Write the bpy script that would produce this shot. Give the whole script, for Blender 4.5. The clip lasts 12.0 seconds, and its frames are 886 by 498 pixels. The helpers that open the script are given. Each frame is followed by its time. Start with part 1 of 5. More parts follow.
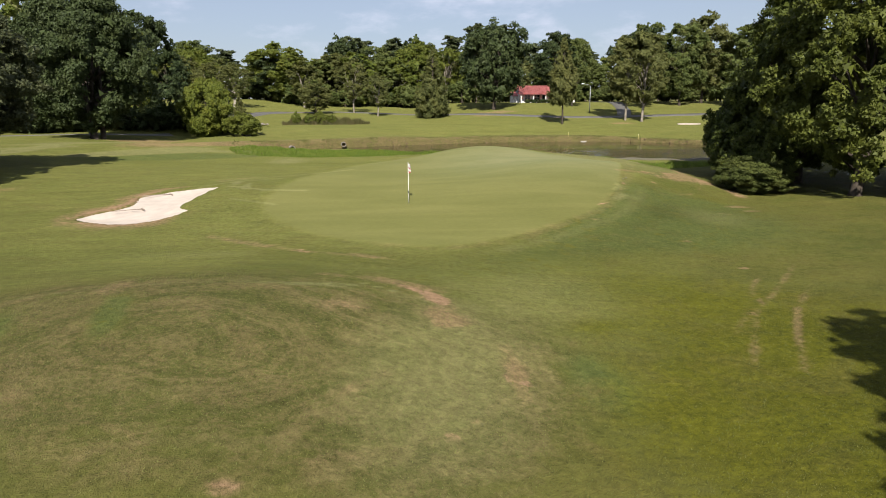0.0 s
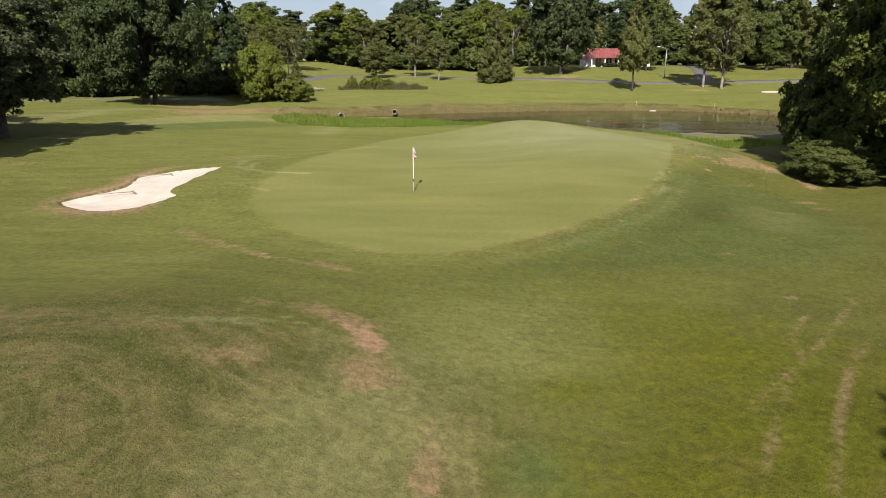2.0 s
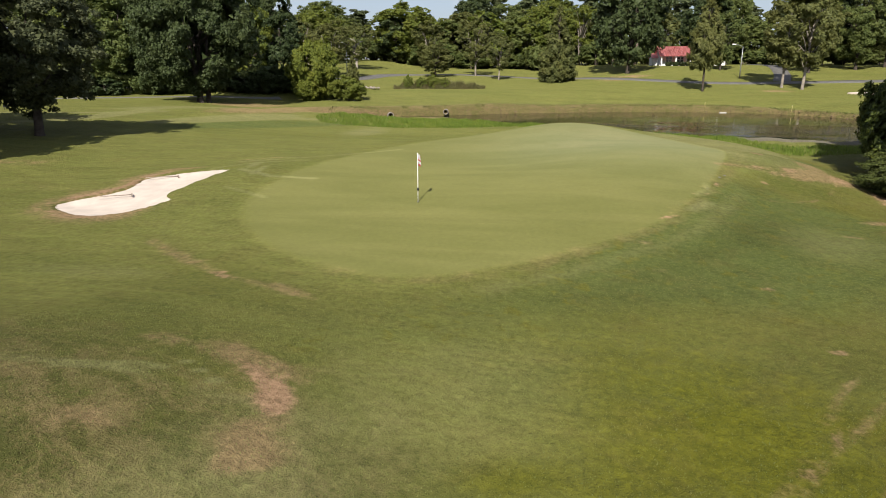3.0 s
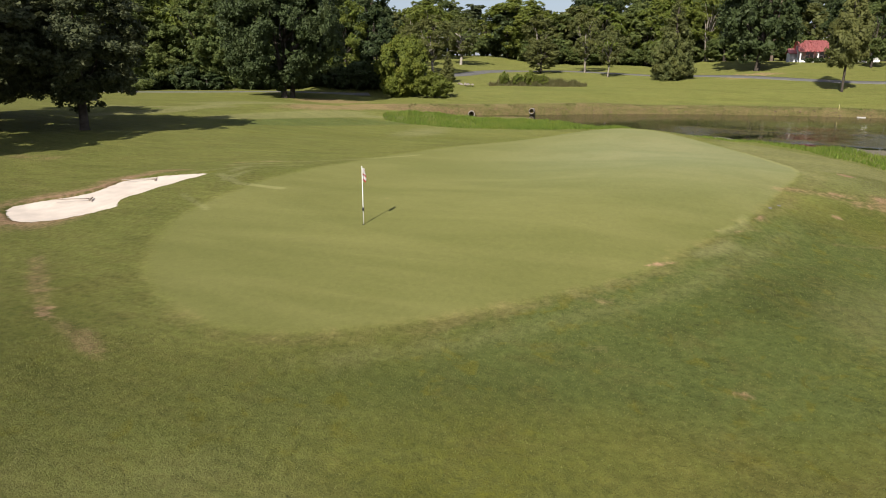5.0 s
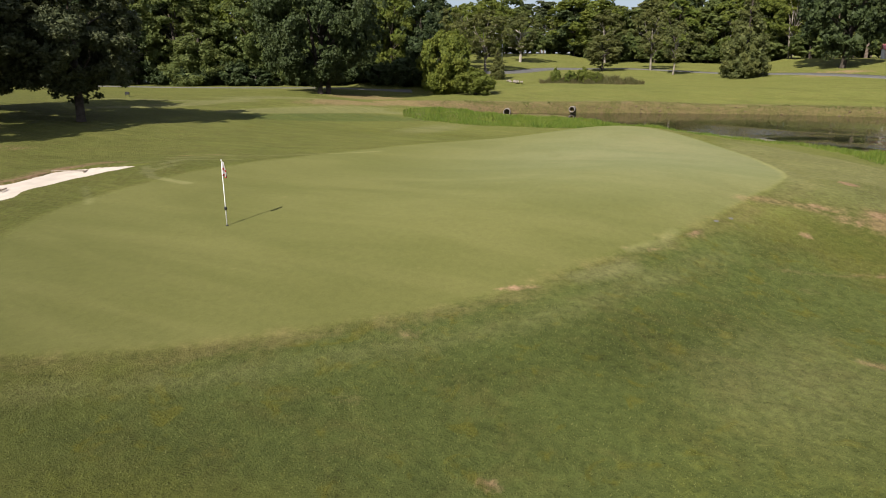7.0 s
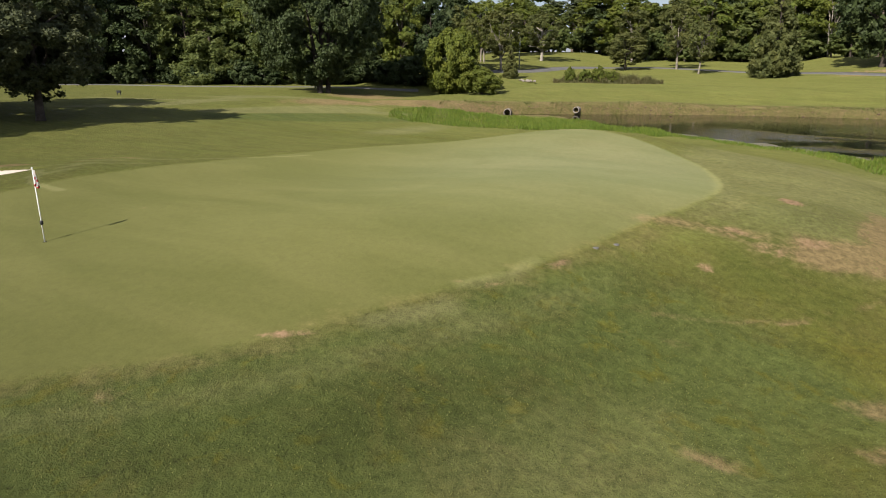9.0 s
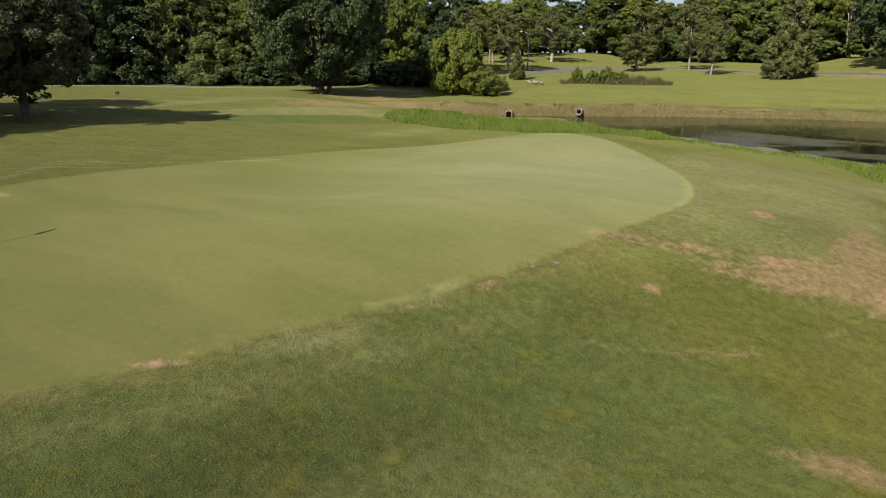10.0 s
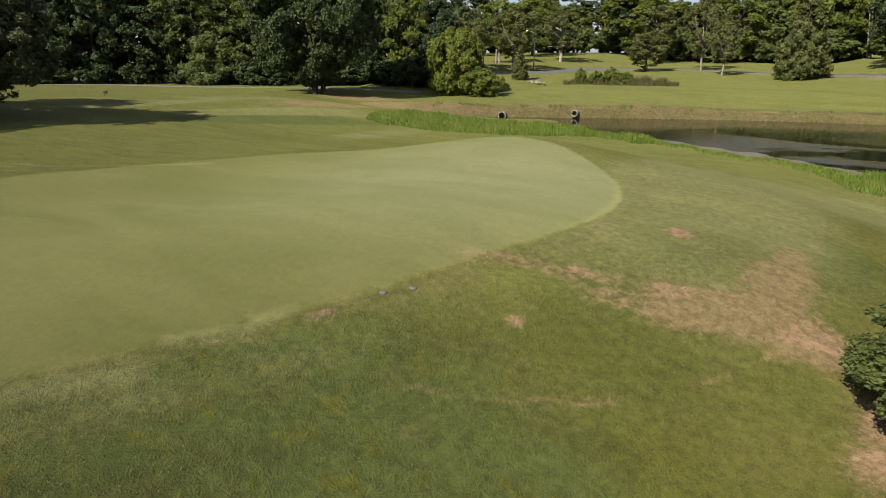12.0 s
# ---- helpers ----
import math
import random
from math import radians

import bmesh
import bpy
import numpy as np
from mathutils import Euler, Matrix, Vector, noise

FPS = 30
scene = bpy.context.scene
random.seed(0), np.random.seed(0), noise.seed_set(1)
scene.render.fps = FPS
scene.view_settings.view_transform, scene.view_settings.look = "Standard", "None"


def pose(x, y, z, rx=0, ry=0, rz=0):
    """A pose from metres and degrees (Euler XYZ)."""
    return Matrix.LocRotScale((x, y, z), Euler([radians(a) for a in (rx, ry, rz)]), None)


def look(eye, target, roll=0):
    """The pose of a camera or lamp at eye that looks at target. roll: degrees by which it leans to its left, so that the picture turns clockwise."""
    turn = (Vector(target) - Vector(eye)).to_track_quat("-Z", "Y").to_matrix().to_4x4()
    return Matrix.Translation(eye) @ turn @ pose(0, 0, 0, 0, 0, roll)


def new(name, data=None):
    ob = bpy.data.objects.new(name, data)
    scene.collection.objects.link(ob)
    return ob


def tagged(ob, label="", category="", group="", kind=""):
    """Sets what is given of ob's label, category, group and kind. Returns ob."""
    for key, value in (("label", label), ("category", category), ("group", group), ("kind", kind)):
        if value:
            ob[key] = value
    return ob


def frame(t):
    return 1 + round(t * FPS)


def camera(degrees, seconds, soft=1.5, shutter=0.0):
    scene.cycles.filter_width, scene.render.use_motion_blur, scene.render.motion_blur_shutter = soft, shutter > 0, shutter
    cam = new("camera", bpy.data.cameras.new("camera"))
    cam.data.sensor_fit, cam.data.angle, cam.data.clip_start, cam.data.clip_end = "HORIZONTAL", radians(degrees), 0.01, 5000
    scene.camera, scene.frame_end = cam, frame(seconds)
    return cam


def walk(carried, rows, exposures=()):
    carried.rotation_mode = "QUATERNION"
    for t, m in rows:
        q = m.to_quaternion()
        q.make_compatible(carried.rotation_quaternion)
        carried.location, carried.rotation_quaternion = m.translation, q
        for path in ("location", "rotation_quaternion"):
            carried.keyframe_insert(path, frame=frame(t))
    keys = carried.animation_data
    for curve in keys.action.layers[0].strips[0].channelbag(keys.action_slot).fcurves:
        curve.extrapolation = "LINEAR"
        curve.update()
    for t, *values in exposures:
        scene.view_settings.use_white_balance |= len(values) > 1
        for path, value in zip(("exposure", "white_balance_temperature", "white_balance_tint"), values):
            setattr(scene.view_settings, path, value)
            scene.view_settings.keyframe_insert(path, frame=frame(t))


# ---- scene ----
cam = camera(69.1, 12.0, 1.0)
PATH = [
    (0, (0.514, -34.458, 5.029), (0.589, -32.506, 4.599), -0.30),
    (0.5, (1.006, -34.015, 5.310), (1.068, -32.076, 4.823), -0.10),
    (1, (1.724, -33.090, 5.517), (1.751, -31.161, 4.992), -0.01),
    (1.5, (2.659, -31.828, 5.670), (2.611, -29.902, 5.133), -0.03),
    (2, (3.722, -30.350, 5.763), (3.576, -28.430, 5.222), -0.05),
    (2.5, (4.911, -28.746, 5.735), (4.666, -26.837, 5.193), 0.03),
    (3, (6.103, -26.932, 5.696), (5.752, -25.040, 5.153), 0.01),
    (4.8, (10.731, -20.752, 5.804), (10.044, -18.959, 5.245), 0.07),
    (5, (11.211, -20.105, 5.706), (10.494, -18.322, 5.151), 0.17),
    (5.5, (12.418, -18.495, 5.568), (11.631, -16.741, 5.013), 0.06),
    (6, (13.625, -16.989, 5.419), (12.774, -15.265, 4.867), 0.16),
    (6.5, (14.824, -15.518, 5.245), (13.921, -13.821, 4.692), 0.15),
    (7, (15.929, -14.118, 5.085), (14.986, -12.443, 4.530), 0.15),
    (9, (19.161, -8.591, 4.983), (18.111, -6.982, 4.426), 0.15),
    (9.5, (19.694, -7.404, 4.980), (18.627, -5.806, 4.426), 0.15),
    (10, (20.250, -6.265, 5.008), (19.155, -4.686, 4.453), 0.15),
    (10.5, (20.848, -5.232, 5.018), (19.737, -3.664, 4.462), 0.15),
    (11, (21.443, -4.243, 5.021), (20.317, -2.686, 4.468), 0.15),
    (11.5, (21.910, -3.361, 5.002), (20.771, -1.813, 4.449), 0.25),
    (12, (22.266, -2.512, 4.989), (21.115, -0.974, 4.434), 0.25),
]
walk(cam, [(t, look(eye, aim, roll)) for t, eye, aim, roll in PATH], [(0, 0.67), (3, 0.69), (6, 0.64), (9, 0.66), (12, 0.66)])

# ---- light: late-summer afternoon sun from behind the first viewpoint, clear sky ----
SUN_ELEV, SUN_AZ = 38.0, 181.0          # degrees; azimuth clockwise from +y
world = bpy.data.worlds.new("sky")
scene.world = world
world.use_nodes = True
wn, wl = world.node_tree.nodes, world.node_tree.links
wn.clear()
sky = wn.new("ShaderNodeTexSky")
sky.sky_type, sky.sun_disc = "NISHITA", False
sky.sun_elevation, sky.sun_rotation = radians(SUN_ELEV), radians(SUN_AZ)
sky.air_density, sky.dust_density, sky.ozone_density = 1.0, 1.3, 3.6
bg, wout = wn.new("ShaderNodeBackground"), wn.new("ShaderNodeOutputWorld")
bg.inputs["Strength"].default_value = 0.053
where, cloud, veil, blend = wn.new("ShaderNodeTexCoord"), wn.new("ShaderNodeTexNoise"), wn.new("ShaderNodeMapRange"), wn.new("ShaderNodeMix")
squash = wn.new("ShaderNodeMapping")
squash.inputs["Scale"].default_value = (1.0, 1.0, 2.6)
wl.new(where.outputs["Generated"], squash.inputs["Vector"])
wl.new(squash.outputs[0], cloud.inputs["Vector"])
cloud.inputs["Scale"].default_value, cloud.inputs["Detail"].default_value, cloud.inputs["Roughness"].default_value = 4.6, 7.0, 0.58
veil.interpolation_type = "SMOOTHSTEP"
veil.inputs["From Min"].default_value, veil.inputs["From Max"].default_value, veil.inputs["To Min"].default_value, veil.inputs["To Max"].default_value = 0.50, 0.74, 0.30, 0.85
wl.new(cloud.outputs["Fac"], veil.inputs["Value"])
blend.data_type = "RGBA"
blend.inputs[7].default_value = (10.7, 10.9, 13.0, 1)
wl.new(veil.outputs[0], blend.inputs[0])
wl.new(sky.outputs[0], blend.inputs[6])
wl.new(blend.outputs[2], bg.inputs["Color"])
wl.new(bg.outputs[0], wout.inputs["Surface"])

sun = new("sun", bpy.data.lights.new("sun", "SUN"))
sun.data.energy, sun.data.angle, sun.data.color = 4.5, radians(0.55), (1.0, 0.94, 0.84)
az, el = radians(SUN_AZ), radians(SUN_ELEV)
sun.matrix_basis = look((60 * math.sin(az) * math.cos(el), 60 * math.cos(az) * math.cos(el), 60 * math.sin(el)), (0, 0, 0))


# ---- materials ----
class Nodes:
    """Builds a node material."""
    def __init__(self, name):
        self.m = bpy.data.materials.new(name)
        self.m.use_nodes = True
        self.t = self.m.node_tree
        self.t.nodes.clear()
        self.out = self.add("ShaderNodeOutputMaterial")

    def add(self, kind, **inputs):
        n = self.t.nodes.new(kind)
        for k, v in inputs.items():
            self.put(n, k.replace("_", " "), v)
        return n

    def put(self, n, k, v):
        s = n.inputs[int(k)] if k.isdigit() else n.inputs[k]
        if isinstance(v, bpy.types.NodeSocket):
            self.t.links.new(v, s)
        elif isinstance(v, bpy.types.Node):
            self.t.links.new(v.outputs[0], s)
        elif isinstance(v, tuple) and len(v) == 3 and s.type == "RGBA":
            s.default_value = (*v, 1)
        else:
            s.default_value = v

    def coord(self, space="Object"):
        return self.add("ShaderNodeTexCoord").outputs[space]

    def noise(self, vec, scale, detail=4.0, rough=0.55, distort=0.0):
        n = self.add("ShaderNodeTexNoise", Scale=scale, Detail=detail, Roughness=rough, Distortion=distort)
        self.t.links.new(vec, n.inputs["Vector"])
        return n.outputs["Fac"]

    def scaled(self, vec, sx, sy, sz, turn=0.0):
        n = self.add("ShaderNodeMapping")
        self.t.links.new(vec, n.inputs["Vector"])
        n.inputs["Scale"].default_value = (sx, sy, sz)
        n.inputs["Rotation"].default_value = (0, 0, radians(turn))
        return n.outputs[0]

    def math(self, op, a, b=0.0, c=0.0):
        n = self.add("ShaderNodeMath")
        n.operation = op
        for i, v in enumerate((a, b, c)):
            self.put(n, str(i), v)
        return n.outputs[0]

    def ramp(self, fac, lo, hi, smooth=True):
        n = self.add("ShaderNodeMapRange")
        n.interpolation_type = "SMOOTHSTEP" if smooth else "LINEAR"
        self.put(n, "Value", fac)
        n.inputs["From Min"].default_value, n.inputs["From Max"].default_value = lo, hi
        return n.outputs[0]

    def mix(self, fac, a, b, blend="MIX"):
        n = self.add("ShaderNodeMix")
        n.data_type, n.blend_type = "RGBA", blend
        for sock, v in ((n.inputs[0], fac), (n.inputs[6], a), (n.inputs[7], b)):
            if isinstance(v, bpy.types.NodeSocket):
                self.t.links.new(v, sock)
            else:
                sock.default_value = (*v, 1) if isinstance(v, tuple) else v
        return n.outputs[2]

    def attr(self, name):
        n = self.add("ShaderNodeAttribute")
        n.attribute_name = name
        return n.outputs["Fac"]

    def bump(self, height, strength, distance):
        return self.add("ShaderNodeBump", Height=height, Strength=strength, Distance=distance).outputs[0]

    def finish(self, color, rough=0.9, normal=None, metal=0.0, spec=0.3, matte=0.0):
        b = self.add("ShaderNodeBsdfPrincipled")
        b.inputs["Diffuse Roughness"].default_value = matte
        for k, v in (("Base Color", color), ("Roughness", rough), ("Metallic", metal), ("Specular IOR Level", spec)):
            self.put(b, k, v)
        if normal is not None:
            self.t.links.new(normal, b.inputs["Normal"])
        self.t.links.new(b.outputs[0], self.out.inputs["Surface"])
        return self.m


def mat_plain(name, color, rough=0.7, vary=0.25, scale=6.0, bump=0.0, metal=0.0, spec=0.3):
    """A painted, wooden, stone or metal surface with grain and blotches."""
    k = Nodes(name)
    p = k.coord()
    a, b = k.noise(p, scale, 5), k.noise(p, scale * 7, 3)
    dark = tuple(c * (1 - vary) for c in color)
    lite = tuple(min(1.0, c * (1 + vary * 0.5)) for c in color)
    col = k.mix(k.ramp(a, 0.3, 0.7), dark, lite)
    col = k.mix(k.math("MULTIPLY", k.ramp(b, 0.5, 0.8), 0.35), col, dark)
    return k.finish(col, rough, k.bump(b, bump, 0.02) if bump else None, metal, spec)


def mat_leaf(name, dark, lite, warm, glow=0.35):
    """Foliage: each leaf its own tone; light passes through the blades."""
    k = Nodes(name)
    rnd = k.add("ShaderNodeNewGeometry").outputs["Random Per Island"]
    tree = k.add("ShaderNodeObjectInfo").outputs["Random"]
    p = k.coord()
    patch = k.noise(p, 0.55, 3)
    col = k.mix(k.ramp(rnd, 0.0, 1.0, False), dark, lite)
    col = k.mix(k.math("MULTIPLY", k.ramp(patch, 0.45, 0.75), 0.6), col, warm)
    col = k.mix(k.math("MULTIPLY", tree, 0.30), col, warm)
    d = k.add("ShaderNodeBsdfPrincipled", Roughness=0.62)
    k.put(d, "Base Color", col)
    k.put(d, "Specular IOR Level", 0.25)
    t = k.add("ShaderNodeBsdfTranslucent")
    k.put(t, "Color", k.mix(0.5, col, warm))
    mx = k.add("ShaderNodeMixShader")
    mx.inputs[0].default_value = glow
    k.t.links.new(d.outputs[0], mx.inputs[1])
    k.t.links.new(t.outputs[0], mx.inputs[2])
    k.t.links.new(mx.outputs[0], k.out.inputs["Surface"])
    return k.m


def mat_turf():
    """Turf of several kinds, bare clay and worn strips, told apart by the ground's own zone layers."""
    k = Nodes("turf")
    p = k.coord()
    big, mid = k.noise(p, 0.16, 5, 0.6), k.noise(p, 0.8, 6, 0.65, 0.8)
    fine, grain = k.noise(p, 5.0, 5, 0.75, 0.4), k.noise(p, 25.0, 3, 0.75)
    streak = k.noise(k.scaled(p, 0.35, 2.6, 1, 24), 1.0, 5, 0.65, 0.7)
    # mowing rings round the front mound
    ring = k.add("ShaderNodeVectorMath")
    ring.operation = "DISTANCE"
    k.put(ring, "0", k.scaled(p, 0.75, 1.0, 0.0))
    ring.inputs[1].default_value = (-3.4, -21.6, 0)
    line = k.add("ShaderNodeTexNoise", Scale=1.3, Detail=5.0, Roughness=0.65)
    line.noise_dimensions = "1D"
    k.put(line, "W", k.math("ADD", ring.outputs["Value"], k.math("MULTIPLY", k.noise(p, 0.35, 4, 0.6), 3.2)))
    arcs, troughs = k.ramp(line.outputs["Fac"], 0.48, 0.62), k.ramp(line.outputs["Fac"], 0.48, 0.36)
    mixed = lambda name, a, lo, hi: k.ramp(k.math("ADD", k.attr(name), k.math("ADD", k.math("MULTIPLY", k.math("SUBTRACT", mid, 0.5), a), k.math("MULTIPLY", k.math("SUBTRACT", fine, 0.5), a * 0.5))), lo, hi)
    # rough
    col = k.mix(k.ramp(big, 0.3, 0.7), (0.106, 0.123, 0.027), (0.155, 0.155, 0.038))
    col = k.mix(k.math("MULTIPLY", k.ramp(mid, 0.42, 0.72), 0.36), col, (0.200, 0.173, 0.054))
    # fairway: paler and more even
    col = k.mix(k.math("MULTIPLY", k.attr("fairway"), 0.75), col, k.mix(k.ramp(streak, 0.3, 0.7), (0.166, 0.186, 0.048), (0.218, 0.222, 0.066)))
    bands = k.noise(k.scaled(p, 0.022, 0.20, 1, -13), 1.0, 3, 0.5, 0.6)
    col = k.mix(k.math("MULTIPLY", k.math("MULTIPLY", k.attr("fairway"), k.ramp(bands, 0.52, 0.60)), 0.22), col, (0.098, 0.122, 0.026))
    # lush blue-green patches, yellow-green ones and darker green zones
    col = k.mix(k.math("MULTIPLY", mixed("lush", 0.9, 0.2, 1.0), 0.70), col, k.mix(fine, (0.070, 0.109, 0.030), (0.134, 0.164, 0.050)))
    col = k.mix(k.math("MULTIPLY", mixed("yellow", 1.2, 0.25, 1.05), 0.8), col, k.mix(fine, (0.076, 0.094, 0.004), (0.178, 0.174, 0.009)))
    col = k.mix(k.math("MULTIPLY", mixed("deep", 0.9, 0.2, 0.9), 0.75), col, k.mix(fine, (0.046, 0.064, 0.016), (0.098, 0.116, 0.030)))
    # yellow tufts in the lush grass, brownish thin patches everywhere
    tuft = k.ramp(k.noise(p, 1.5, 4, 0.6, 0.6), 0.56, 0.68)
    col = k.mix(k.math("MULTIPLY", k.math("MULTIPLY", tuft, k.ramp(k.attr("lush"), 0.05, 0.5)), 0.55), col, k.mix(fine, (0.105, 0.112, 0.014), (0.190, 0.170, 0.022)))
    thin = k.ramp(k.noise(p, 0.42, 6, 0.7, 1.3), 0.50, 0.68)
    col = k.mix(k.math("MULTIPLY", thin, 0.30), col, k.mix(fine, (0.104, 0.094, 0.027), (0.180, 0.150, 0.052)))
    # dry mound turf with tan flecks and mowing rings
    dry = mixed("dry", 0.8, 0.2, 0.9)
    fleck = k.ramp(k.math("ADD", k.math("MULTIPLY", k.noise(p, 13.0, 4, 0.7), 0.6), k.math("MULTIPLY", mid, 0.5)), 0.44, 0.70)
    col = k.mix(dry, col, k.mix(fleck, (0.102, 0.110, 0.030), (0.204, 0.168, 0.072)))
    col = k.mix(k.math("MULTIPLY", k.math("MULTIPLY", dry, arcs), 0.46), col, (0.235, 0.195, 0.088))
    col = k.mix(k.math("MULTIPLY", k.math("MULTIPLY", dry, troughs), 0.40), col, (0.070, 0.086, 0.020))
    # putting surface with its collar
    swath = k.noise(k.scaled(p, 0.10, 0.42, 1, 14), 1.0, 4, 0.5, 0.9)
    gcol = k.mix(k.ramp(swath, 0.32, 0.68), (0.176, 0.191, 0.089), (0.204, 0.214, 0.103))
    gcol = k.mix(k.math("MULTIPLY", k.ramp(big, 0.45, 0.75), 0.6), gcol, (0.234, 0.227, 0.112))
    mottle = k.noise(k.scaled(p, 0.5, 0.8, 1, 30), 0.75, 5, 0.6, 0.8)
    gcol = k.mix(k.math("MULTIPLY", k.ramp(mottle, 0.46, 0.72), 0.40), gcol, (0.158, 0.164, 0.068))
    # the back end stays paler, the rest gets a darker yellow-green
    gcol = k.mix(k.math("MULTIPLY", k.math("SUBTRACT", 1.0, k.attr("paler_back")), 0.85), gcol, k.mix(k.ramp(swath, 0.32, 0.68), (0.134, 0.140, 0.038), (0.164, 0.165, 0.050)))
    gmask = k.ramp(k.math("ADD", k.attr("putting"), k.math("MULTIPLY", k.math("SUBTRACT", mid, 0.5), 0.30)), 0.3, 0.7)
    col = k.mix(gmask, col, gcol)
    col = k.mix(k.math("MULTIPLY", mixed("collar", 1.8, 0.45, 1.25), 0.55), col, k.mix(fleck, (0.160, 0.148, 0.050), (0.262, 0.216, 0.090)))
    # pale mown edges and a patch of painted haze, straw-coloured wear, the pond's weedy bank and bare clay
    col = k.mix(k.math("MULTIPLY", mixed("pale", 0.3, 0.15, 0.65), 0.85), col, k.mix(streak, (0.212, 0.220, 0.086), (0.258, 0.250, 0.106)))
    col = k.mix(k.math("MULTIPLY", mixed("straw", 2.0, 0.3, 1.25), 0.70), col, k.mix(fine, (0.235, 0.168, 0.086), (0.385, 0.268, 0.155)))
    weedy = k.ramp(k.math("ADD", k.math("MULTIPLY", mid, 0.5), k.math("MULTIPLY", fine, 0.5)), 0.36, 0.62)
    col = k.mix(k.math("MULTIPLY", mixed("bank", 1.2, 0.25, 1.0), 0.75), col, k.mix(weedy, (0.150, 0.142, 0.050), (0.250, 0.176, 0.100)))
    col = k.mix(k.math("MULTIPLY", mixed("mud", 0.5, 0.3, 0.8), 0.9), col, k.mix(fine, (0.165, 0.150, 0.122), (0.220, 0.200, 0.165)))
    col = k.mix(k.math("MULTIPLY", mixed("clay", 1.7, 0.4, 1.05), 0.88), col, k.mix(fine, (0.270, 0.176, 0.104), (0.480, 0.312, 0.205)))
    # uneven growth over all of it
    wide = k.noise(k.scaled(p, 0.16, 0.55, 1, 8), 1.0, 6, 0.7, 1.2)
    tone = k.math("ADD", k.math("MULTIPLY", k.math("SUBTRACT", wide, 0.5), 0.75), k.math("MULTIPLY", k.math("SUBTRACT", fine, 0.5), 1.55))
    tone = k.math("ADD", tone, k.math("MULTIPLY", k.math("SUBTRACT", grain, 0.5), 2.0))
    tone = k.math("ADD", 1.0, k.math("MULTIPLY", tone, k.math("SUBTRACT", 1.0, k.math("MULTIPLY", gmask, 0.72))))
    tone = k.math("MULTIPLY", tone, 0.69)
    grey = k.add("ShaderNodeCombineColor", Red=k.math("MULTIPLY", tone, 1.025), Green=tone, Blue=k.math("MULTIPLY", tone, 0.975))
    col = k.mix(1.0, col, grey.outputs[0], "MULTIPLY")
    # blades: light and dark specks, weak on the green
    speck = k.math("SUBTRACT", 1.0, k.math("MULTIPLY", gmask, 0.85))
    col = k.mix(k.math("MULTIPLY", k.math("MULTIPLY", k.ramp(grain, 0.44, 0.64), speck), 0.36), col, (0.022, 0.027, 0.006))
    hgt = k.math("ADD", k.math("MULTIPLY", grain, 0.6), k.math("MULTIPLY", fine, 0.8))
    nrm = k.add("ShaderNodeBump", Height=hgt, Distance=0.10)
    k.put(nrm, "Strength", k.math("MULTIPLY", speck, 1.0))
    return k.finish(col, 0.92, nrm.outputs[0], 0.0, 0.10, 1.0)


TURF = mat_turf()


def mat_water():
    k = Nodes("pond_water")
    p = k.coord()
    gust = k.ramp(k.noise(k.scaled(p, 0.05, 0.12, 1, 12), 1.0, 4, 0.55, 0.8), 0.38, 0.56)
    gust = k.math("MULTIPLY", gust, k.ramp(k.add("ShaderNodeSeparateXYZ", Vector=p).outputs["Y"], 64.0, 55.0))
    gust = k.math("MULTIPLY", gust, k.ramp(k.add("ShaderNodeSeparateXYZ", Vector=p).outputs["X"], 2.0, 14.0))
    rip = k.math("MULTIPLY", k.noise(k.scaled(p, 0.7, 2.0, 1), 1.6, 4, 0.6), k.math("ADD", 0.18, k.math("MULTIPLY", gust, 2.4)))
    deep = k.mix(k.noise(p, 0.1, 3), (0.003, 0.004, 0.005), (0.008, 0.008, 0.007))
    return k.finish(deep, 0.03, k.bump(rip, 1.0, 0.032), 0.0, 0.27)


WATER = mat_water()
SAND = mat_plain("white_sand", (0.54, 0.462, 0.39), 0.95, 0.10, 1.5, 0.25)
BARK = mat_plain("bark", (0.075, 0.060, 0.047), 0.95, 0.45, 2.5, 0.8)
PINE_BARK = mat_plain("pine_bark", (0.150, 0.115, 0.090), 0.95, 0.4, 2.0, 0.6)
PALE_BARK = mat_plain("pale_bark", (0.27, 0.235, 0.19), 0.9, 0.35, 1.5, 0.5)
# oak, bright, olive and pine leaves: distance haze is lightened into the colour
OAK_LEAF = mat_leaf("oak_leaf", (0.074, 0.110, 0.034), (0.165, 0.205, 0.062), (0.195, 0.208, 0.058), 0.50)
DARK_LEAF = mat_leaf("dark_leaf", (0.026, 0.044, 0.016), (0.066, 0.094, 0.032), (0.078, 0.094, 0.030), 0.28)
SHADE_LEAF = mat_leaf("shade_leaf", (0.042, 0.054, 0.025), (0.104, 0.117, 0.052), (0.110, 0.110, 0.046), 0.30)
STAND_LEAF = mat_leaf("stand_leaf", (0.012, 0.024, 0.006), (0.092, 0.120, 0.020), (0.142, 0.152, 0.023), 0.16)
SHRUB_LEAF = mat_leaf("shrub_leaf", (0.030, 0.050, 0.014), (0.105, 0.132, 0.030), (0.140, 0.150, 0.036), 0.22)
MAPLE_LEAF = mat_leaf("bright_leaf", (0.092, 0.134, 0.026), (0.185, 0.228, 0.044), (0.230, 0.235, 0.044), 0.50)
OLIVE_LEAF = mat_leaf("olive_leaf", (0.092, 0.112, 0.038), (0.180, 0.196, 0.066), (0.208, 0.202, 0.058), 0.48)
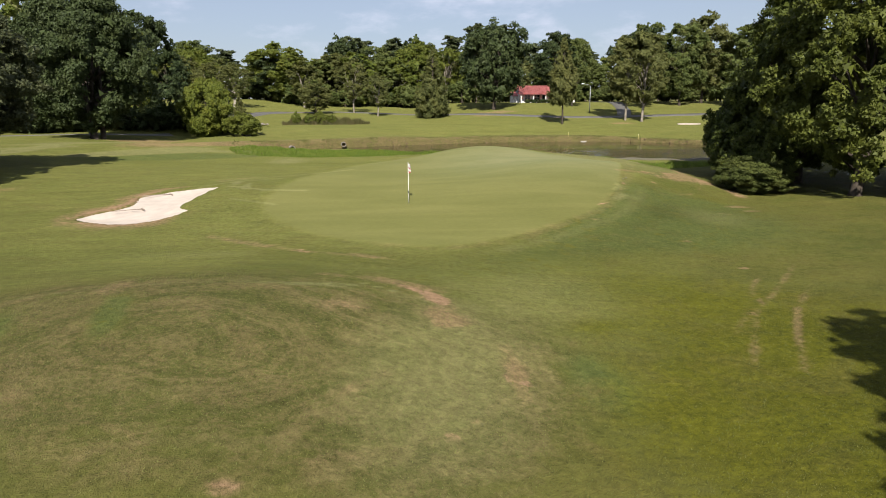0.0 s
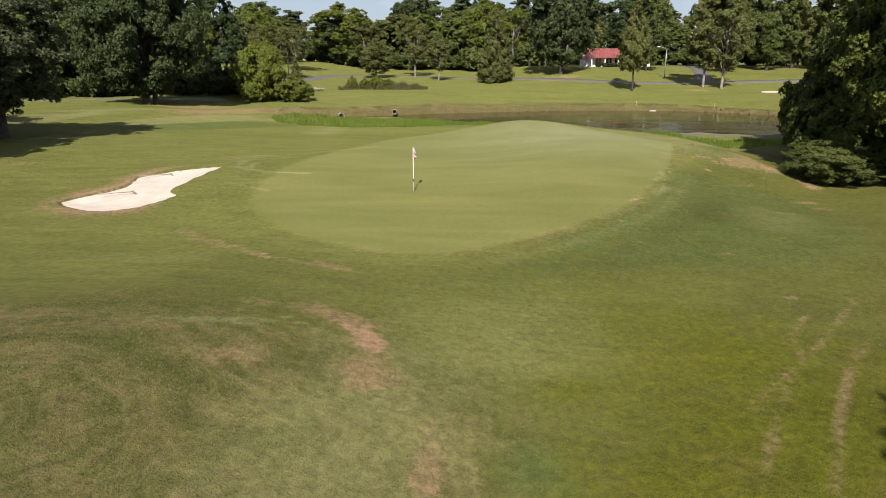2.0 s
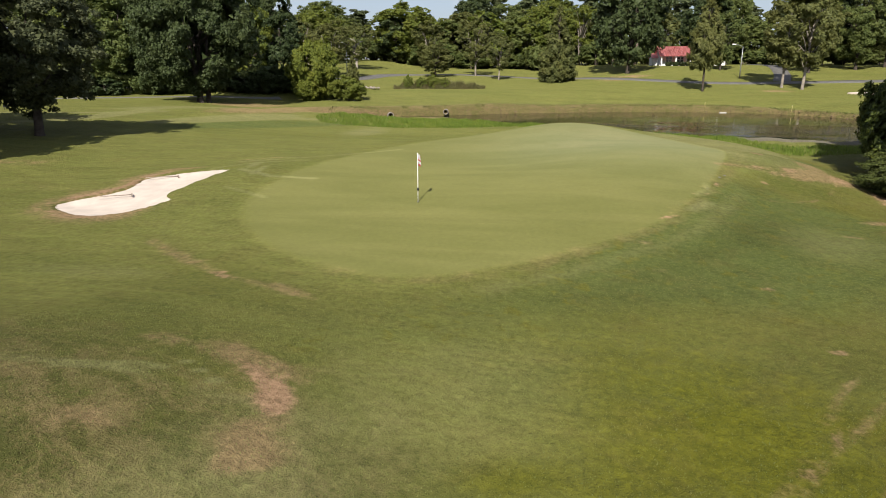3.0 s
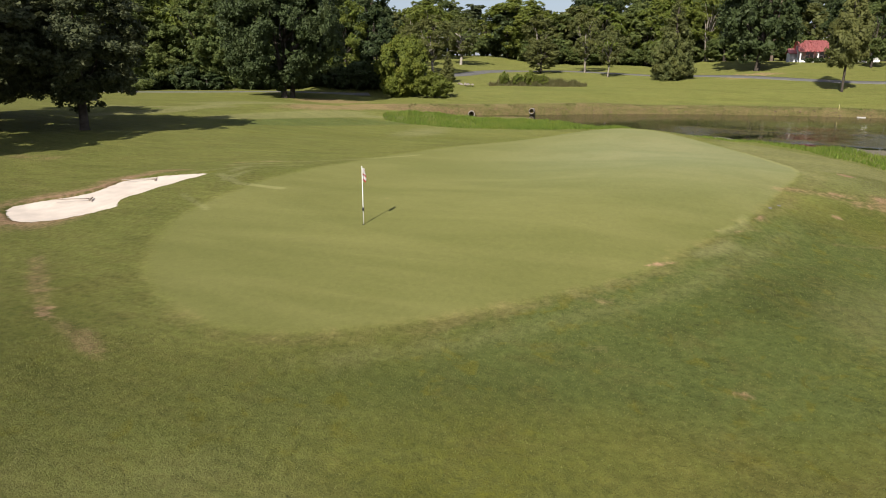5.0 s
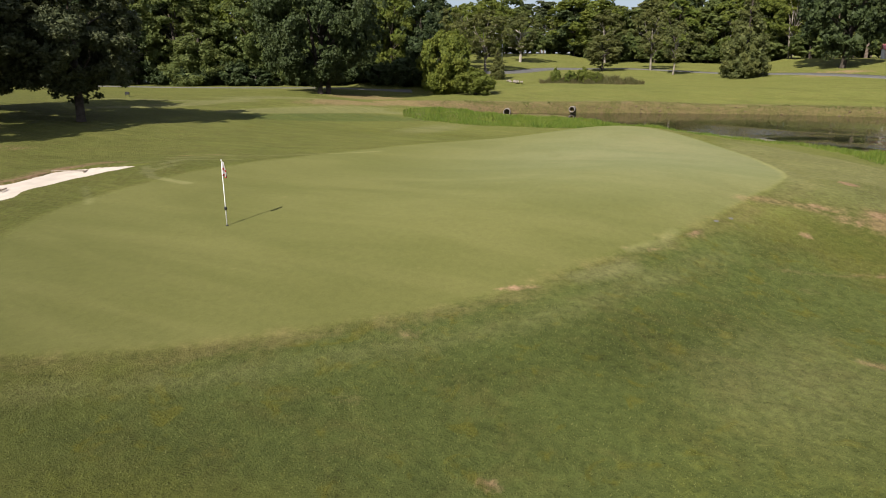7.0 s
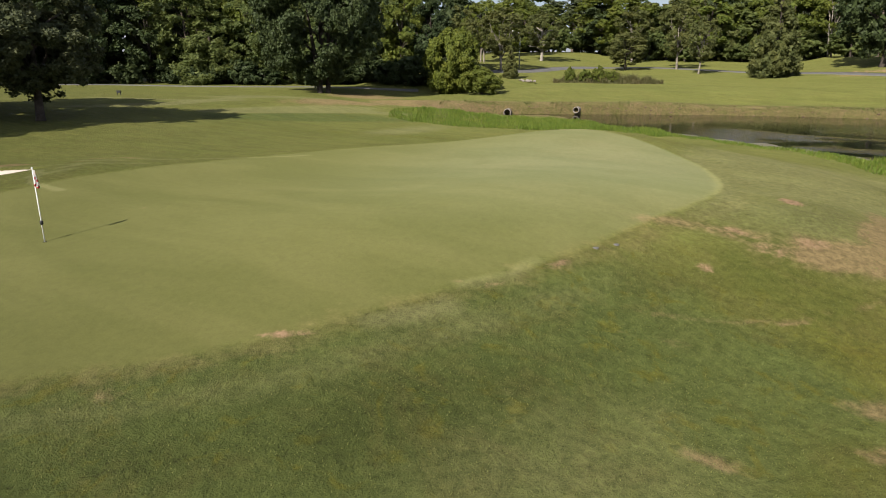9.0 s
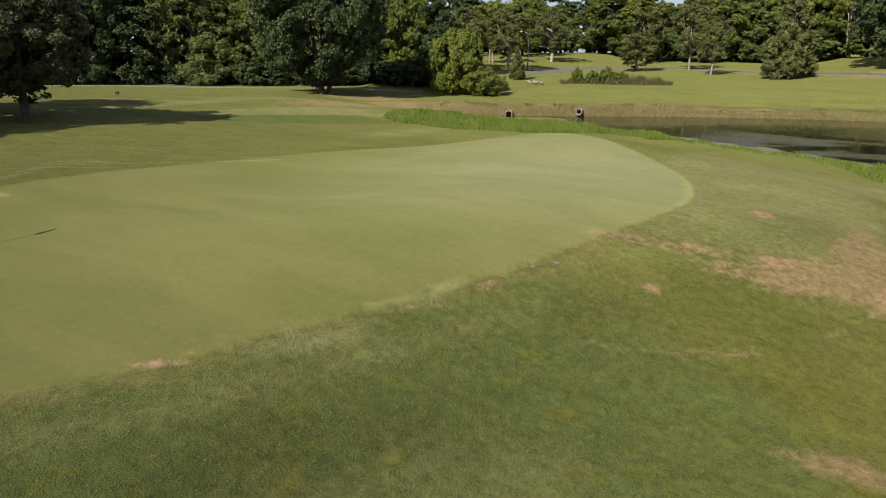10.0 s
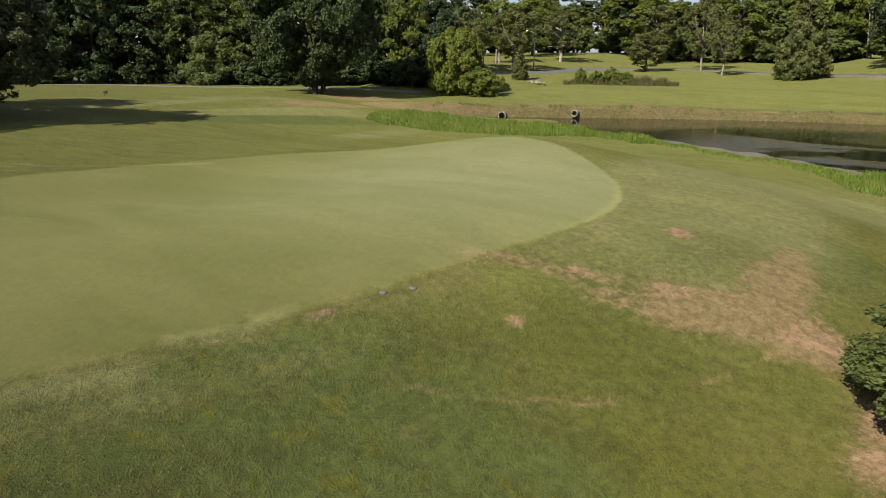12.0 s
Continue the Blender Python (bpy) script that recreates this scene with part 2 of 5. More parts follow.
PINE_LEAF = mat_leaf("pine_needles", (0.064, 0.090, 0.042), (0.125, 0.152, 0.068), (0.140, 0.148, 0.062), 0.40)
REED_LEAF = mat_leaf("reed_blade", (0.070, 0.122, 0.016), (0.168, 0.232, 0.032), (0.212, 0.240, 0.040))
BUSH_LEAF = mat_leaf("bush_leaf", (0.070, 0.096, 0.014), (0.165, 0.195, 0.029), (0.200, 0.205, 0.029), 0.3)
STRAW_LEAF = mat_leaf("dry_stalks", (0.085, 0.100, 0.034), (0.180, 0.165, 0.066), (0.150, 0.118, 0.056))
GRASS_LEAF = mat_leaf("grass_blade", (0.075, 0.105, 0.026), (0.150, 0.165, 0.046), (0.180, 0.165, 0.050))
WHITE_PAINT = mat_plain("white_paint", (0.78, 0.77, 0.74), 0.5, 0.06, 3)
RED_ROOF = mat_plain("red_roof_metal", (0.47, 0.16, 0.15), 0.45, 0.18, 2.0)
DARK_GLASS = mat_plain("window_glass", (0.02, 0.025, 0.03), 0.08, 0.2, 2.0, 0, 0.0, 0.5)
CONCRETE = mat_plain("concrete", (0.27, 0.235, 0.20), 0.9, 0.3, 3.0, 0.3)
ASPHALT = mat_plain("asphalt_path", (0.130, 0.124, 0.116), 0.9, 0.22, 1.2, 0.2)
GALVANISED = mat_plain("galvanised_steel", (0.42, 0.43, 0.42), 0.45, 0.2, 2.0, 0, 0.7)
DARK_METAL = mat_plain("dark_metal", (0.03, 0.03, 0.03), 0.5, 0.3, 5.0)
RED_CLOTH = mat_plain("red_cloth", (0.55, 0.05, 0.06), 0.85, 0.25, 9.0)
WHITE_CLOTH = mat_plain("white_cloth", (0.80, 0.76, 0.74), 0.85, 0.12, 9.0)
YELLOW_PAINT = mat_plain("yellow_paint", (0.46, 0.40, 0.16), 0.5, 0.1, 4)
PALE_STONE = mat_plain("pale_concrete", (0.42, 0.40, 0.36), 0.85, 0.15, 2.0, 0.2)
BONE_WOOD = mat_plain("bleached_wood", (0.36, 0.32, 0.27), 0.9, 0.2, 2.0, 0.3)
CLAY = mat_plain("clay_bank", (0.15, 0.105, 0.068), 0.95, 0.4, 1.3, 0.6)
RAKE_WOOD = mat_plain("rake_wood", (0.29, 0.235, 0.185), 0.7, 0.3, 6.0, 0.2)
# near-black colour that stands in for the shade in hollows
HOLE_SHADE = mat_plain("hole_shade", (0.012, 0.011, 0.010), 0.95, 0.3, 3.0)


# ---- helpers for meshes ----
def part(name, bm, material, parent=None, label="", smooth=False):
    me = bpy.data.meshes.new(name)
    bm.to_mesh(me)
    bm.free()
    me.materials.append(material)
    if smooth:
        me.shade_smooth()
    ob = new(name, me)
    ob.parent = parent
    if label:
        ob["label"] = label
    return ob


def array_mesh(name, verts, faces, material, smooth=False):
    """A mesh from numpy arrays; faces all have the same number of corners."""
    verts, faces = np.asarray(verts, np.float32), np.asarray(faces, np.int32)
    me = bpy.data.meshes.new(name)
    me.vertices.add(len(verts))
    me.vertices.foreach_set("co", verts.ravel())
    n, c = faces.shape
    me.loops.add(n * c)
    me.loops.foreach_set("vertex_index", faces.ravel())
    me.polygons.add(n)
    me.polygons.foreach_set("loop_start", np.arange(0, n * c, c, dtype=np.int32))
    me.polygons.foreach_set("loop_total", np.full(n, c, np.int32))
    me.update(calc_edges=True)
    me.materials.append(material)
    if smooth:
        me.shade_smooth()
    return me


def box(bm, x0, y0, z0, x1, y1, z1, bevel=0.0):
    m = Matrix.Translation(((x0 + x1) / 2, (y0 + y1) / 2, (z0 + z1) / 2)) @ Matrix.Diagonal((x1 - x0, y1 - y0, z1 - z0, 1))
    made = bmesh.ops.create_cube(bm, size=1, matrix=m)
    if bevel:
        edges = {e for v in made["verts"] for e in v.link_edges}
        bmesh.ops.bevel(bm, geom=list(edges), offset=bevel, segments=2, affect="EDGES", profile=0.5)
    return bm


def tube(bm, points, radii, sides=8, cap=True):
    """A tapered tube along points."""
    pts = [Vector(p) for p in points]
    rings = []
    for i, p in enumerate(pts):
        way = (pts[min(i + 1, len(pts) - 1)] - pts[max(i - 1, 0)]).normalized()
        a = way.orthogonal().normalized() if abs(way.z) < 0.9 else way.cross(Vector((1, 0, 0))).normalized()
        b = way.cross(a)
        rings.append([bm.verts.new(p + (a * math.cos(k) + b * math.sin(k)) * radii[i]) for k in (2 * math.pi * j / sides for j in range(sides))])
    for r0, r1 in zip(rings, rings[1:]):
        for j in range(sides):
            bm.faces.new((r0[j], r0[(j + 1) % sides], r1[(j + 1) % sides], r1[j]))
    if cap:
        bm.faces.new(list(reversed(rings[0])))
        bm.faces.new(rings[-1])
    return bm


def smooth01(v, a, b):
    q = np.clip((np.asarray(v, float) - a) / (b - a), 0, 1)
    return q * q * (3 - 2 * q)


def closed_curve(points, steps=8):
    """A smooth closed outline through the given corners."""
    p = np.asarray(points, float)
    out = []
    for i in range(len(p)):
        a, b, c, d = (p[(i + k - 1) % len(p)] for k in range(4))
        for s in np.arange(steps) / steps:
            out.append(0.5 * (2 * b + (c - a) * s + (2 * a - 5 * b + 4 * c - d) * s * s + (3 * b - a - 3 * c + d) * s ** 3))
    return np.array(out)


def inside_distance(outline, x, y):
    """Signed distance to an outline: negative inside."""
    x, y = np.asarray(x, float), np.asarray(y, float)
    best, wind = np.full(x.shape, 1e9), np.zeros(x.shape, bool)
    for (ax, ay), (bx, by) in zip(outline, np.roll(outline, -1, 0)):
        dx, dy = bx - ax, by - ay
        s = np.clip(((x - ax) * dx + (y - ay) * dy) / (dx * dx + dy * dy + 1e-12), 0, 1)
        best = np.minimum(best, (x - ax - s * dx) ** 2 + (y - ay - s * dy) ** 2)
        if ay != by:
            wind ^= ((ay > y) != (by > y)) & (x < (bx - ax) * (y - ay) / (by - ay) + ax)
    return np.where(wind, -1, 1) * np.sqrt(best)


# ---- terrain ----
WATER_Z = -1.05
GREEN = closed_curve([(-7.6, 1), (-6.6, -2.6), (-4.2, -5.8), (-1.3, -7.8), (1.5, -8.2), (4.4, -6.6), (7.6, -3.7), (9.9, -1.2), (12.1, 3.4),
                      (14.0, 8.0), (15.6, 12.2), (15.3, 16.4), (13.2, 20.6), (9.4, 23.6), (4.5, 25.0), (-0.5, 23.2), (-4.5, 17.6), (-7.0, 9.0)])
BUNKER = closed_curve([(-16.9, -1.2), (-15.2, -2.7), (-13.5, -3.2), (-12.2, -2.3), (-11.6, -0.6), (-12.3, 0.3), (-12.1, 2.6), (-11.7, 5.6),
                       (-12.1, 5.6), (-14.2, 4.9), (-15.6, 3.7), (-15.3, 1.3)], 6)
KNOLLS = [  # about the green: x, y, spread, rise
    (0, 0, 9, 0.21),
    (9, 2, 7, 0.80),
    (4, 12, 9, 0.34),
    (12, 11, 6, 1.40),
    (9, 21, 6, 0.85),
    (15, 16, 4.5, 0.14),
    (-8, 6, 8, 0.67),
    (-5, -19.5, 5.5, 1.03),
    (-1, -17.5, 4, 0.28),
    (-12, -19, 6, 0.59),
    (12, -8, 7, -0.37),
    (17.5, 3, 4.5, -0.51),
    (21, 8, 5, -0.44),
    (19, 13, 3.5, 0.78),
    (8, -20, 8, -0.11),
    (-14, 0, 7, 0.03),
    (-4, -9.5, 5, 0.02),
]
KNOLLS += [  # round it
    (-18, 18, 12, 0.81),
    (-33, 16, 12, 0.36),
    (24, 22, 9, -0.40),
    (6, 26, 5, 1.31),
    (-5, 15, 5, 0.08),
    (12, -15, 6, -0.15),
    (3, -24, 5, -0.60),
    (0, 20, 6, 0.77),
    (-12, 5, 4, 0.12),
    (14, 26, 5, 0.55),
    (18.5, 21, 4.5, 1.02),
    (-28, 46, 6, 0.77),
    (-36, 42, 7, 0.67),
    (-20, 50, 5, 0.72),
    (-24, 36, 6, 0.17),
    (12, 36, 7, 0.30),
    (17, 29, 5, 0.27),
    (23, 30, 4.5, -0.42),
]


def far_shore(x):
    u = np.clip(np.asarray(x, float) + 10.8, -40, 80)
    return np.where(u < 0, 67 + 0.55 * u, 67 + 0.72 * u - 0.0095 * u * u - 0.05 * np.maximum(u - 43, 0) ** 2)


def near_shore(x):
    x = np.asarray(x, float)
    line = np.where(x < 15, 45.5 + 0.74 * (15 - x) - 4.0 * smooth01(8 - x, 0, 8), 45.5 - 0.62 * (x - 15) + 0.018 * (x - 15) ** 2)
    return np.where(x < 5, np.minimum(line, far_shore(x) - 5.5), line)


def pond_depth(x, y):
    """How far inside the pond a place lies, in metres; negative on land."""
    x, y = np.asarray(x, float), np.asarray(y, float)
    wob = 0.5 * np.sin(0.7 * x + 0.3 * y) + 0.3 * np.sin(1.7 * x - 0.5 * y)
    return np.minimum(np.minimum((far_shore(x) - y) * 0.9, (y - near_shore(x)) * 0.8 + wob), np.minimum(62 - x, (x + 22) * 0.7))


LAWN_X, LAWN_Y, LAWN_Z = 13.6, -17.0, 5.4      # the far lawn spreads outwards from here


def spreading(x, y):
    onset = np.maximum(smooth01(x, -34, -22) * smooth01(y - far_shore(x), 0, 11), smooth01(y, 84, 102))
    return 1 - 0.061 * onset


def far_place(x, y):
    """Where a plan position of the far lawn comes to lie, and how much larger things are there."""
    a, b, q = x, y, 1.0
    for _ in range(80):
        q = float(spreading(a, b))
        a, b = LAWN_X + (x - LAWN_X) / q, LAWN_Y + (y - LAWN_Y) / q
    return a, b, 1 / q


def height(x, y):
    x, y = np.asarray(x, float), np.asarray(y, float)
    q = spreading(x, y)
    h = LAWN_Z + (rolling(LAWN_X + (x - LAWN_X) * q, LAWN_Y + (y - LAWN_Y) * q) - LAWN_Z) / q
    h = h + 0.65 * smooth01(x, -32, -20) * smooth01(y - far_shore(x), 5, 22)
    # the pond and its banks
    d = pond_depth(x, y)
    bank = smooth01(d, np.where(y > 58, -0.9, -1.5), np.where(y > 58, 0.7, 1.2))
    h = h * (1 - bank) + (WATER_Z - 1.0) * bank
    # a mud shelf just above the water at the near shore
    shelf = smooth01(d, -4.3, -3.1) * (1 - smooth01(d, -0.6, 0.2)) * smooth01(x, 3, 6.5) * (1 - smooth01(x, 19, 23)) * (y < 58)
    return h * (1 - shelf) + np.minimum(h, WATER_Z + 0.05 + 0.03 * np.maximum(-d, 0)) * shelf


def rolling(x, y):
    """The lie of the land without the pond."""
    u = np.clip(x + 10.8, -30, 62)
    beyond = np.maximum(y - (66.5 + 0.46 * u - 0.0042 * u * u), 0)
    steep = 0.95 - 0.5 * smooth01(x, -6, 6)
    far = steep * smooth01(y - far_shore(x), -0.2, 1.6) + (0.95 - steep) * smooth01(y - far_shore(x), 1, 10) + 0.055 * beyond + 0.0011 * smooth01(x, 0, 30) * beyond ** 2
    onset = np.maximum(smooth01(x, -38, -20), smooth01(y, 72, 94))
    far = np.minimum(far * onset, 6.2 + 0.012 * np.maximum(y - 130, 0))
    far = np.maximum(far, np.minimum(0.03 * np.maximum(y - 90, 0), 6.0))
    h = -0.75 + far + 2.0 * smooth01(-x, 18, 52) * smooth01(y, -40, 10)
    for a, b, r, rise in KNOLLS:
        h = h + rise * np.exp(-((x - a) ** 2 + (y - b) ** 2) / (2 * (0.85 * r) ** 2))
    return h


def bunker_bed(x, y):
    d = inside_distance(BUNKER, x, y)
    return -0.50 * smooth01(-d, -0.12, 0.25)


def ground_z(x, y):
    return float(height(np.array([x]), np.array([y]))[0])


# ---- ground: one sheet out to the horizon ----
def spread(lo, hi, step, wide_lo, wide_hi, wide_step, ends, grow=1.16):
    """Grid lines: fine from lo to hi, middling out to wide_lo and wide_hi, then ever coarser."""
    def run(a, b, end):
        out, s = [], step
        while a < end:
            s = min(s * grow, wide_step if a < b else 60)
            a += s
            out.append(a)
        return out
    right, left = run(hi, wide_hi, ends[1]), run(-lo, -wide_lo, -ends[0])
    return np.array([-v for v in left[::-1]] + list(np.arange(lo, hi + step / 2, step)) + right)


def ellipse(x, y, a, b, rx, ry, turn=0.0):
    c, s = math.cos(radians(turn)), math.sin(radians(turn))
    u, v = (x - a) * c + (y - b) * s, -(x - a) * s + (y - b) * c
    return np.exp(-(((u / rx) ** 2 + (v / ry) ** 2) ** 1.3) * 0.8)


CLAY_FRONT = [(1.0, -16.75, 0.34, 0.62, 14), (0.2, -16.0, 0.55, 0.2, -38), (-3.9, -9.7, 0.7, 0.22, -28),
              (13.1, -10.7, 0.28, 0.18, 0), (12.5, -6.7, 0.28, 0.16, 0), (11.5, -15.0, 0.16, 0.45, -20), (10.6, -16.2, 0.2, 0.2, 0),
              (2.4, -20.8, 0.12, 0.30, 20), (2.9, -21.2, 0.16, 0.16, 0), (1.1, -23.5, 0.16, 0.18, 0), (-2.5, -25.6, 0.28, 0.18, 0)]
CLAY_SIDE = [(17.43, 14.2, 0.34, 0.5, 30), (17.43, 14.2, 0.2, 0.3, 30), (16.2, 10.2, 0.5, 0.25, 20), (17.5, 10.1, 0.65, 0.4, 25), (18.5, 11.1, 0.5, 0.3, 15), (21.1, 11.6, 0.8, 0.75, 0),
             (22.5, 9.2, 0.45, 1.6, 0), (16.3, 7.9, 0.2, 0.2, 0), (13.35, 5.3, 0.14, 0.55, -24), (12.65, 3.5, 0.12, 0.35, -24), (10.4, -0.7, 0.6, 0.1, 40)]
STRAW = [(16.4, 10.2, 1.2, 0.4, 25), (18.6, 10.3, 1.1, 0.6, 25), (19.4, 11.3, 1.0, 0.5, 40), (20.2, 13.4, 0.7, 1.4, -10), (19.9, 15.8, 0.5, 0.9, 10), (21.0, 11.6, 0.8, 0.8, 0), (22.5, 9.2, 0.7, 1.6, 0),
         (14.7, 9.6, 0.9, 0.35, 35), (20.4, 4.6, 0.8, 0.45, 10), (20.5, 2.9, 0.8, 0.4, 10), (17.9, 1.0, 0.5, 0.25, 0),
         (-12.5, 8.7, 1.3, 0.16, 30), (-11.2, 9.6, 1.0, 0.12, 20), (-12.0, 7.6, 0.8, 0.10, 40), (-14.7, 5.9, 1.4, 0.3, 15), (10.0, -16.8, 0.18, 1.8, -32), (12.2, -13.2, 0.16, 1.6, -30), (13.1, -12.0, 0.14, 1.3, -40),
         (11.2, -17.6, 0.14, 1.6, -30), (-7.4, -17.9, 0.5, 0.9, 0), (0.2, -15.4, 1.6, 0.3, -20), (2.6, -20.7, 0.3, 0.6, 10), (-29.5, 45.0, 5.5, 2.6, 48), (-38.0, 60.0, 5.0, 3.0, 40), (-29.0, 58.0, 4.0, 3.0, 40), (-24, 59, 8, 2.2, 25), (43.3, 101.0, 2.8, 1.4, 0), (14.0, 119.0, 5.0, 1.7, -20)]

gx, gy = spread(-20, 26, 0.21, -52, 58, 0.8, (-900, 900)), spread(-31, 30, 0.21, -33, 92, 0.5, (-500, 1400))
GX, GY = np.meshgrid(gx, gy)
X, Y = GX.ravel(), GY.ravel()
Z = height(X, Y)
Z = Z + np.where((np.abs(X + 14) < 6) & (np.abs(Y - 1) < 8), bunker_bed(X, Y), 0)
nx, ny = len(gx), len(gy)
idx = np.arange(nx * ny).reshape(ny, nx)
quads = np.stack([idx[:-1, :-1], idx[:-1, 1:], idx[1:, 1:], idx[1:, :-1]], -1).reshape(-1, 4)
ground_me = array_mesh("ground", np.stack([X, Y, Z], -1), quads, TURF, True)
gd = np.where((X > -14) & (X < 24) & (Y > -16) & (Y < 34), inside_distance(GREEN, X, Y), 20.0)
# also holds a dark band below the left fairway's terrace edge, near (-26, 35)
lush = (0.8 * ellipse(X, Y, 13.8, -3.5, 5.5, 4.0, 30) + 1.1 * ellipse(X, Y, 4.6, -20.9, 0.75, 1.6, 10) + 0.8 * ellipse(X, Y, 15.8, 3.8, 3.6, 3.6, 20) + 0.5 * ellipse(X, Y, 19.0, 4.5, 2.0, 1.4) + 0.3 * ellipse(X, Y, 2.5, -12.5, 4.5, 2.4, 30)
        + 0.75 * ellipse(X, Y, 9.5, -5.6, 6.0, 2.2, 40) + 0.3 * ellipse(X, Y, 20.0, 17.5, 3.5, 3.0) + 0.6 * ellipse(X, Y, 17.8, 12.6, 1.8, 1.2) + 0.15 * ellipse(X, Y, -5, -12.5, 8, 1.6, -8)
        + 0.7 * ellipse(X, Y, -8.0, -19.2, 0.7, 1.6) + 1.7 * ellipse(X, Y, -25.6, 35.3, 6.5, 2.3, 54) + 1.4 * ellipse(X, Y, -6.5, -20.2, 0.42, 1.5, 12) + 1.1 * ellipse(X, Y, -8.6, -21.6, 0.45, 1.8, 10) + 0.6 * ellipse(X, Y, 20.9, 16.6, 1.0, 2.2) + 0.25 * ellipse(X, Y, 14.0, 0.5, 3.0, 3.0) + 0.12 * ellipse(X, Y, -3.0, -10.5, 7.0, 2.6, -12) + 0.38 * ellipse(X, Y, 15.5, -2.5, 8, 7))
yellow = (1.0 * ellipse(X, Y, 12.0, -20.5, 6.0, 8.0, 8) + 0.7 * ellipse(X, Y, 8.0, -23.5, 4.0, 3.5) + 0.4 * ellipse(X, Y, 8.2, -14.2, 2.6, 3.0, -20) + 0.5 * ellipse(X, Y, 5.3, -17.6, 1.0, 0.5, 20) + 0.4 * ellipse(X, Y, 15.8, -4.0, 2.6, 2.4) + 0.3 * ellipse(X, Y, 8.0, -9.5, 4.0, 1.6, 30) + 0.25 * ellipse(X, Y, -12.6, 32, 11, 2.2, 86) + 0.5 * ellipse(X, Y, 19.8, 6.3, 1.6, 1.8))
dry = np.clip(ellipse(X, Y, -5.0, -20.8, 7.6, 5.0, 6) + 0.6 * ellipse(X, Y, 1.6, -21.5, 2.2, 4.5, -15), 0, 1)
dry = dry * (1 - 0.9 * ellipse(X, Y, -6.5, -20.2, 0.42, 1.5, 12)) * (1 - 0.8 * ellipse(X, Y, -8.6, -21.6, 0.45, 1.8, 10))
clay = np.zeros_like(X)
for a, b, rx, ry, turn in CLAY_FRONT + CLAY_SIDE:
    clay += (0.95 if b < 0 else 0.85) * ellipse(X, Y, a, b, rx * 1.2, ry * 1.2, turn)
pd = pond_depth(X, Y)
clay += 0.35 * smooth01(pd, -0.9, -0.2) * (Y > 58) + 0.8 * smooth01(pd, -0.3, 0.6)


def trail(x, y, points, width):
    """A worn line along points, strongest in its middle."""
    best = np.full(x.shape, 1e9)
    for (ax, ay), (bx, by) in zip(points, points[1:]):
        dx, dy = bx - ax, by - ay
        q = np.clip(((x - ax) * dx + (y - ay) * dy) / (dx * dx + dy * dy), 0, 1)
        best = np.minimum(best, (x - ax - q * dx) ** 2 + (y - ay - q * dy) ** 2)
    return np.exp(-best / width ** 2)


straw = sum((0.62 if -20 < row[1] < -11 and row[0] > 8 else 1.6 if row[1] > 40 else 1.0) * ellipse(X, Y, *row) for row in STRAW)
straw += (0.85 * trail(X, Y, [(-8.6, -6.5), (-7.3, -7.4), (-5.4, -8.7), (-3.8, -9.8), (-2.0, -10.3), (-0.6, -11.0)], 0.34)
          + 0.95 * trail(X, Y, [(-2.4, -15.4), (-1.2, -15.4), (0.0, -15.9), (0.9, -16.6), (1.3, -17.4)], 0.36) + 0.8 * ellipse(X, Y, 1.3, -18.2, 0.7, 0.4, 20)
          + 0.55 * ellipse(X, Y, -1.8, -18.9, 1.0, 0.5, 15) + 0.5 * ellipse(X, Y, 0.2, -19.6, 0.5, 0.3)
          + 0.6 * trail(X, Y, [(15.5, 4.9), (17.2, 6.0), (18.4, 7.1), (19.7, 8.7), (21.4, 11.7)], 0.14)
          + 0.5 * trail(X, Y, [(14.6, 3.2), (15.9, 4.1), (17.6, 4.9)], 0.10) + 0.55 * ellipse(X, Y, 9.4, -5.9, 0.35, 0.25) + 0.6 * ellipse(X, Y, 9.3, -3.6, 0.5, 0.3, 40)
          + 0.75 * trail(X, Y, [(8.6, -20.2), (9.6, -18.2), (10.9, -16.0), (12.8, -13.6), (15.2, -10.5)], 0.16) + 0.7 * trail(X, Y, [(9.6, -20.6), (10.7, -18.4), (12.1, -16.0), (14.2, -13.2)], 0.16))
clay += 0.9 * trail(X, Y, [(9.5, 126.0), (23.6, 120.7)], 2.2)
straw += (0.6 * trail(X, Y, [(-2.6, -24.9), (-1.2, -24.7), (0.2, -24.1), (1.4, -23.2), (2.2, -22.0)], 0.13) + 0.6 * trail(X, Y, [(-1.4, -22.9), (-0.6, -22.2), (0.1, -21.2), (0.4, -20.2)], 0.2)
          + 0.6 * trail(X, Y, [(-6.8, -23.6), (-5.0, -24.4), (-3.6, -24.7)], 0.16) + 0.5 * trail(X, Y, [(2.6, -19.4), (2.9, -20.8), (2.6, -22.4)], 0.3))
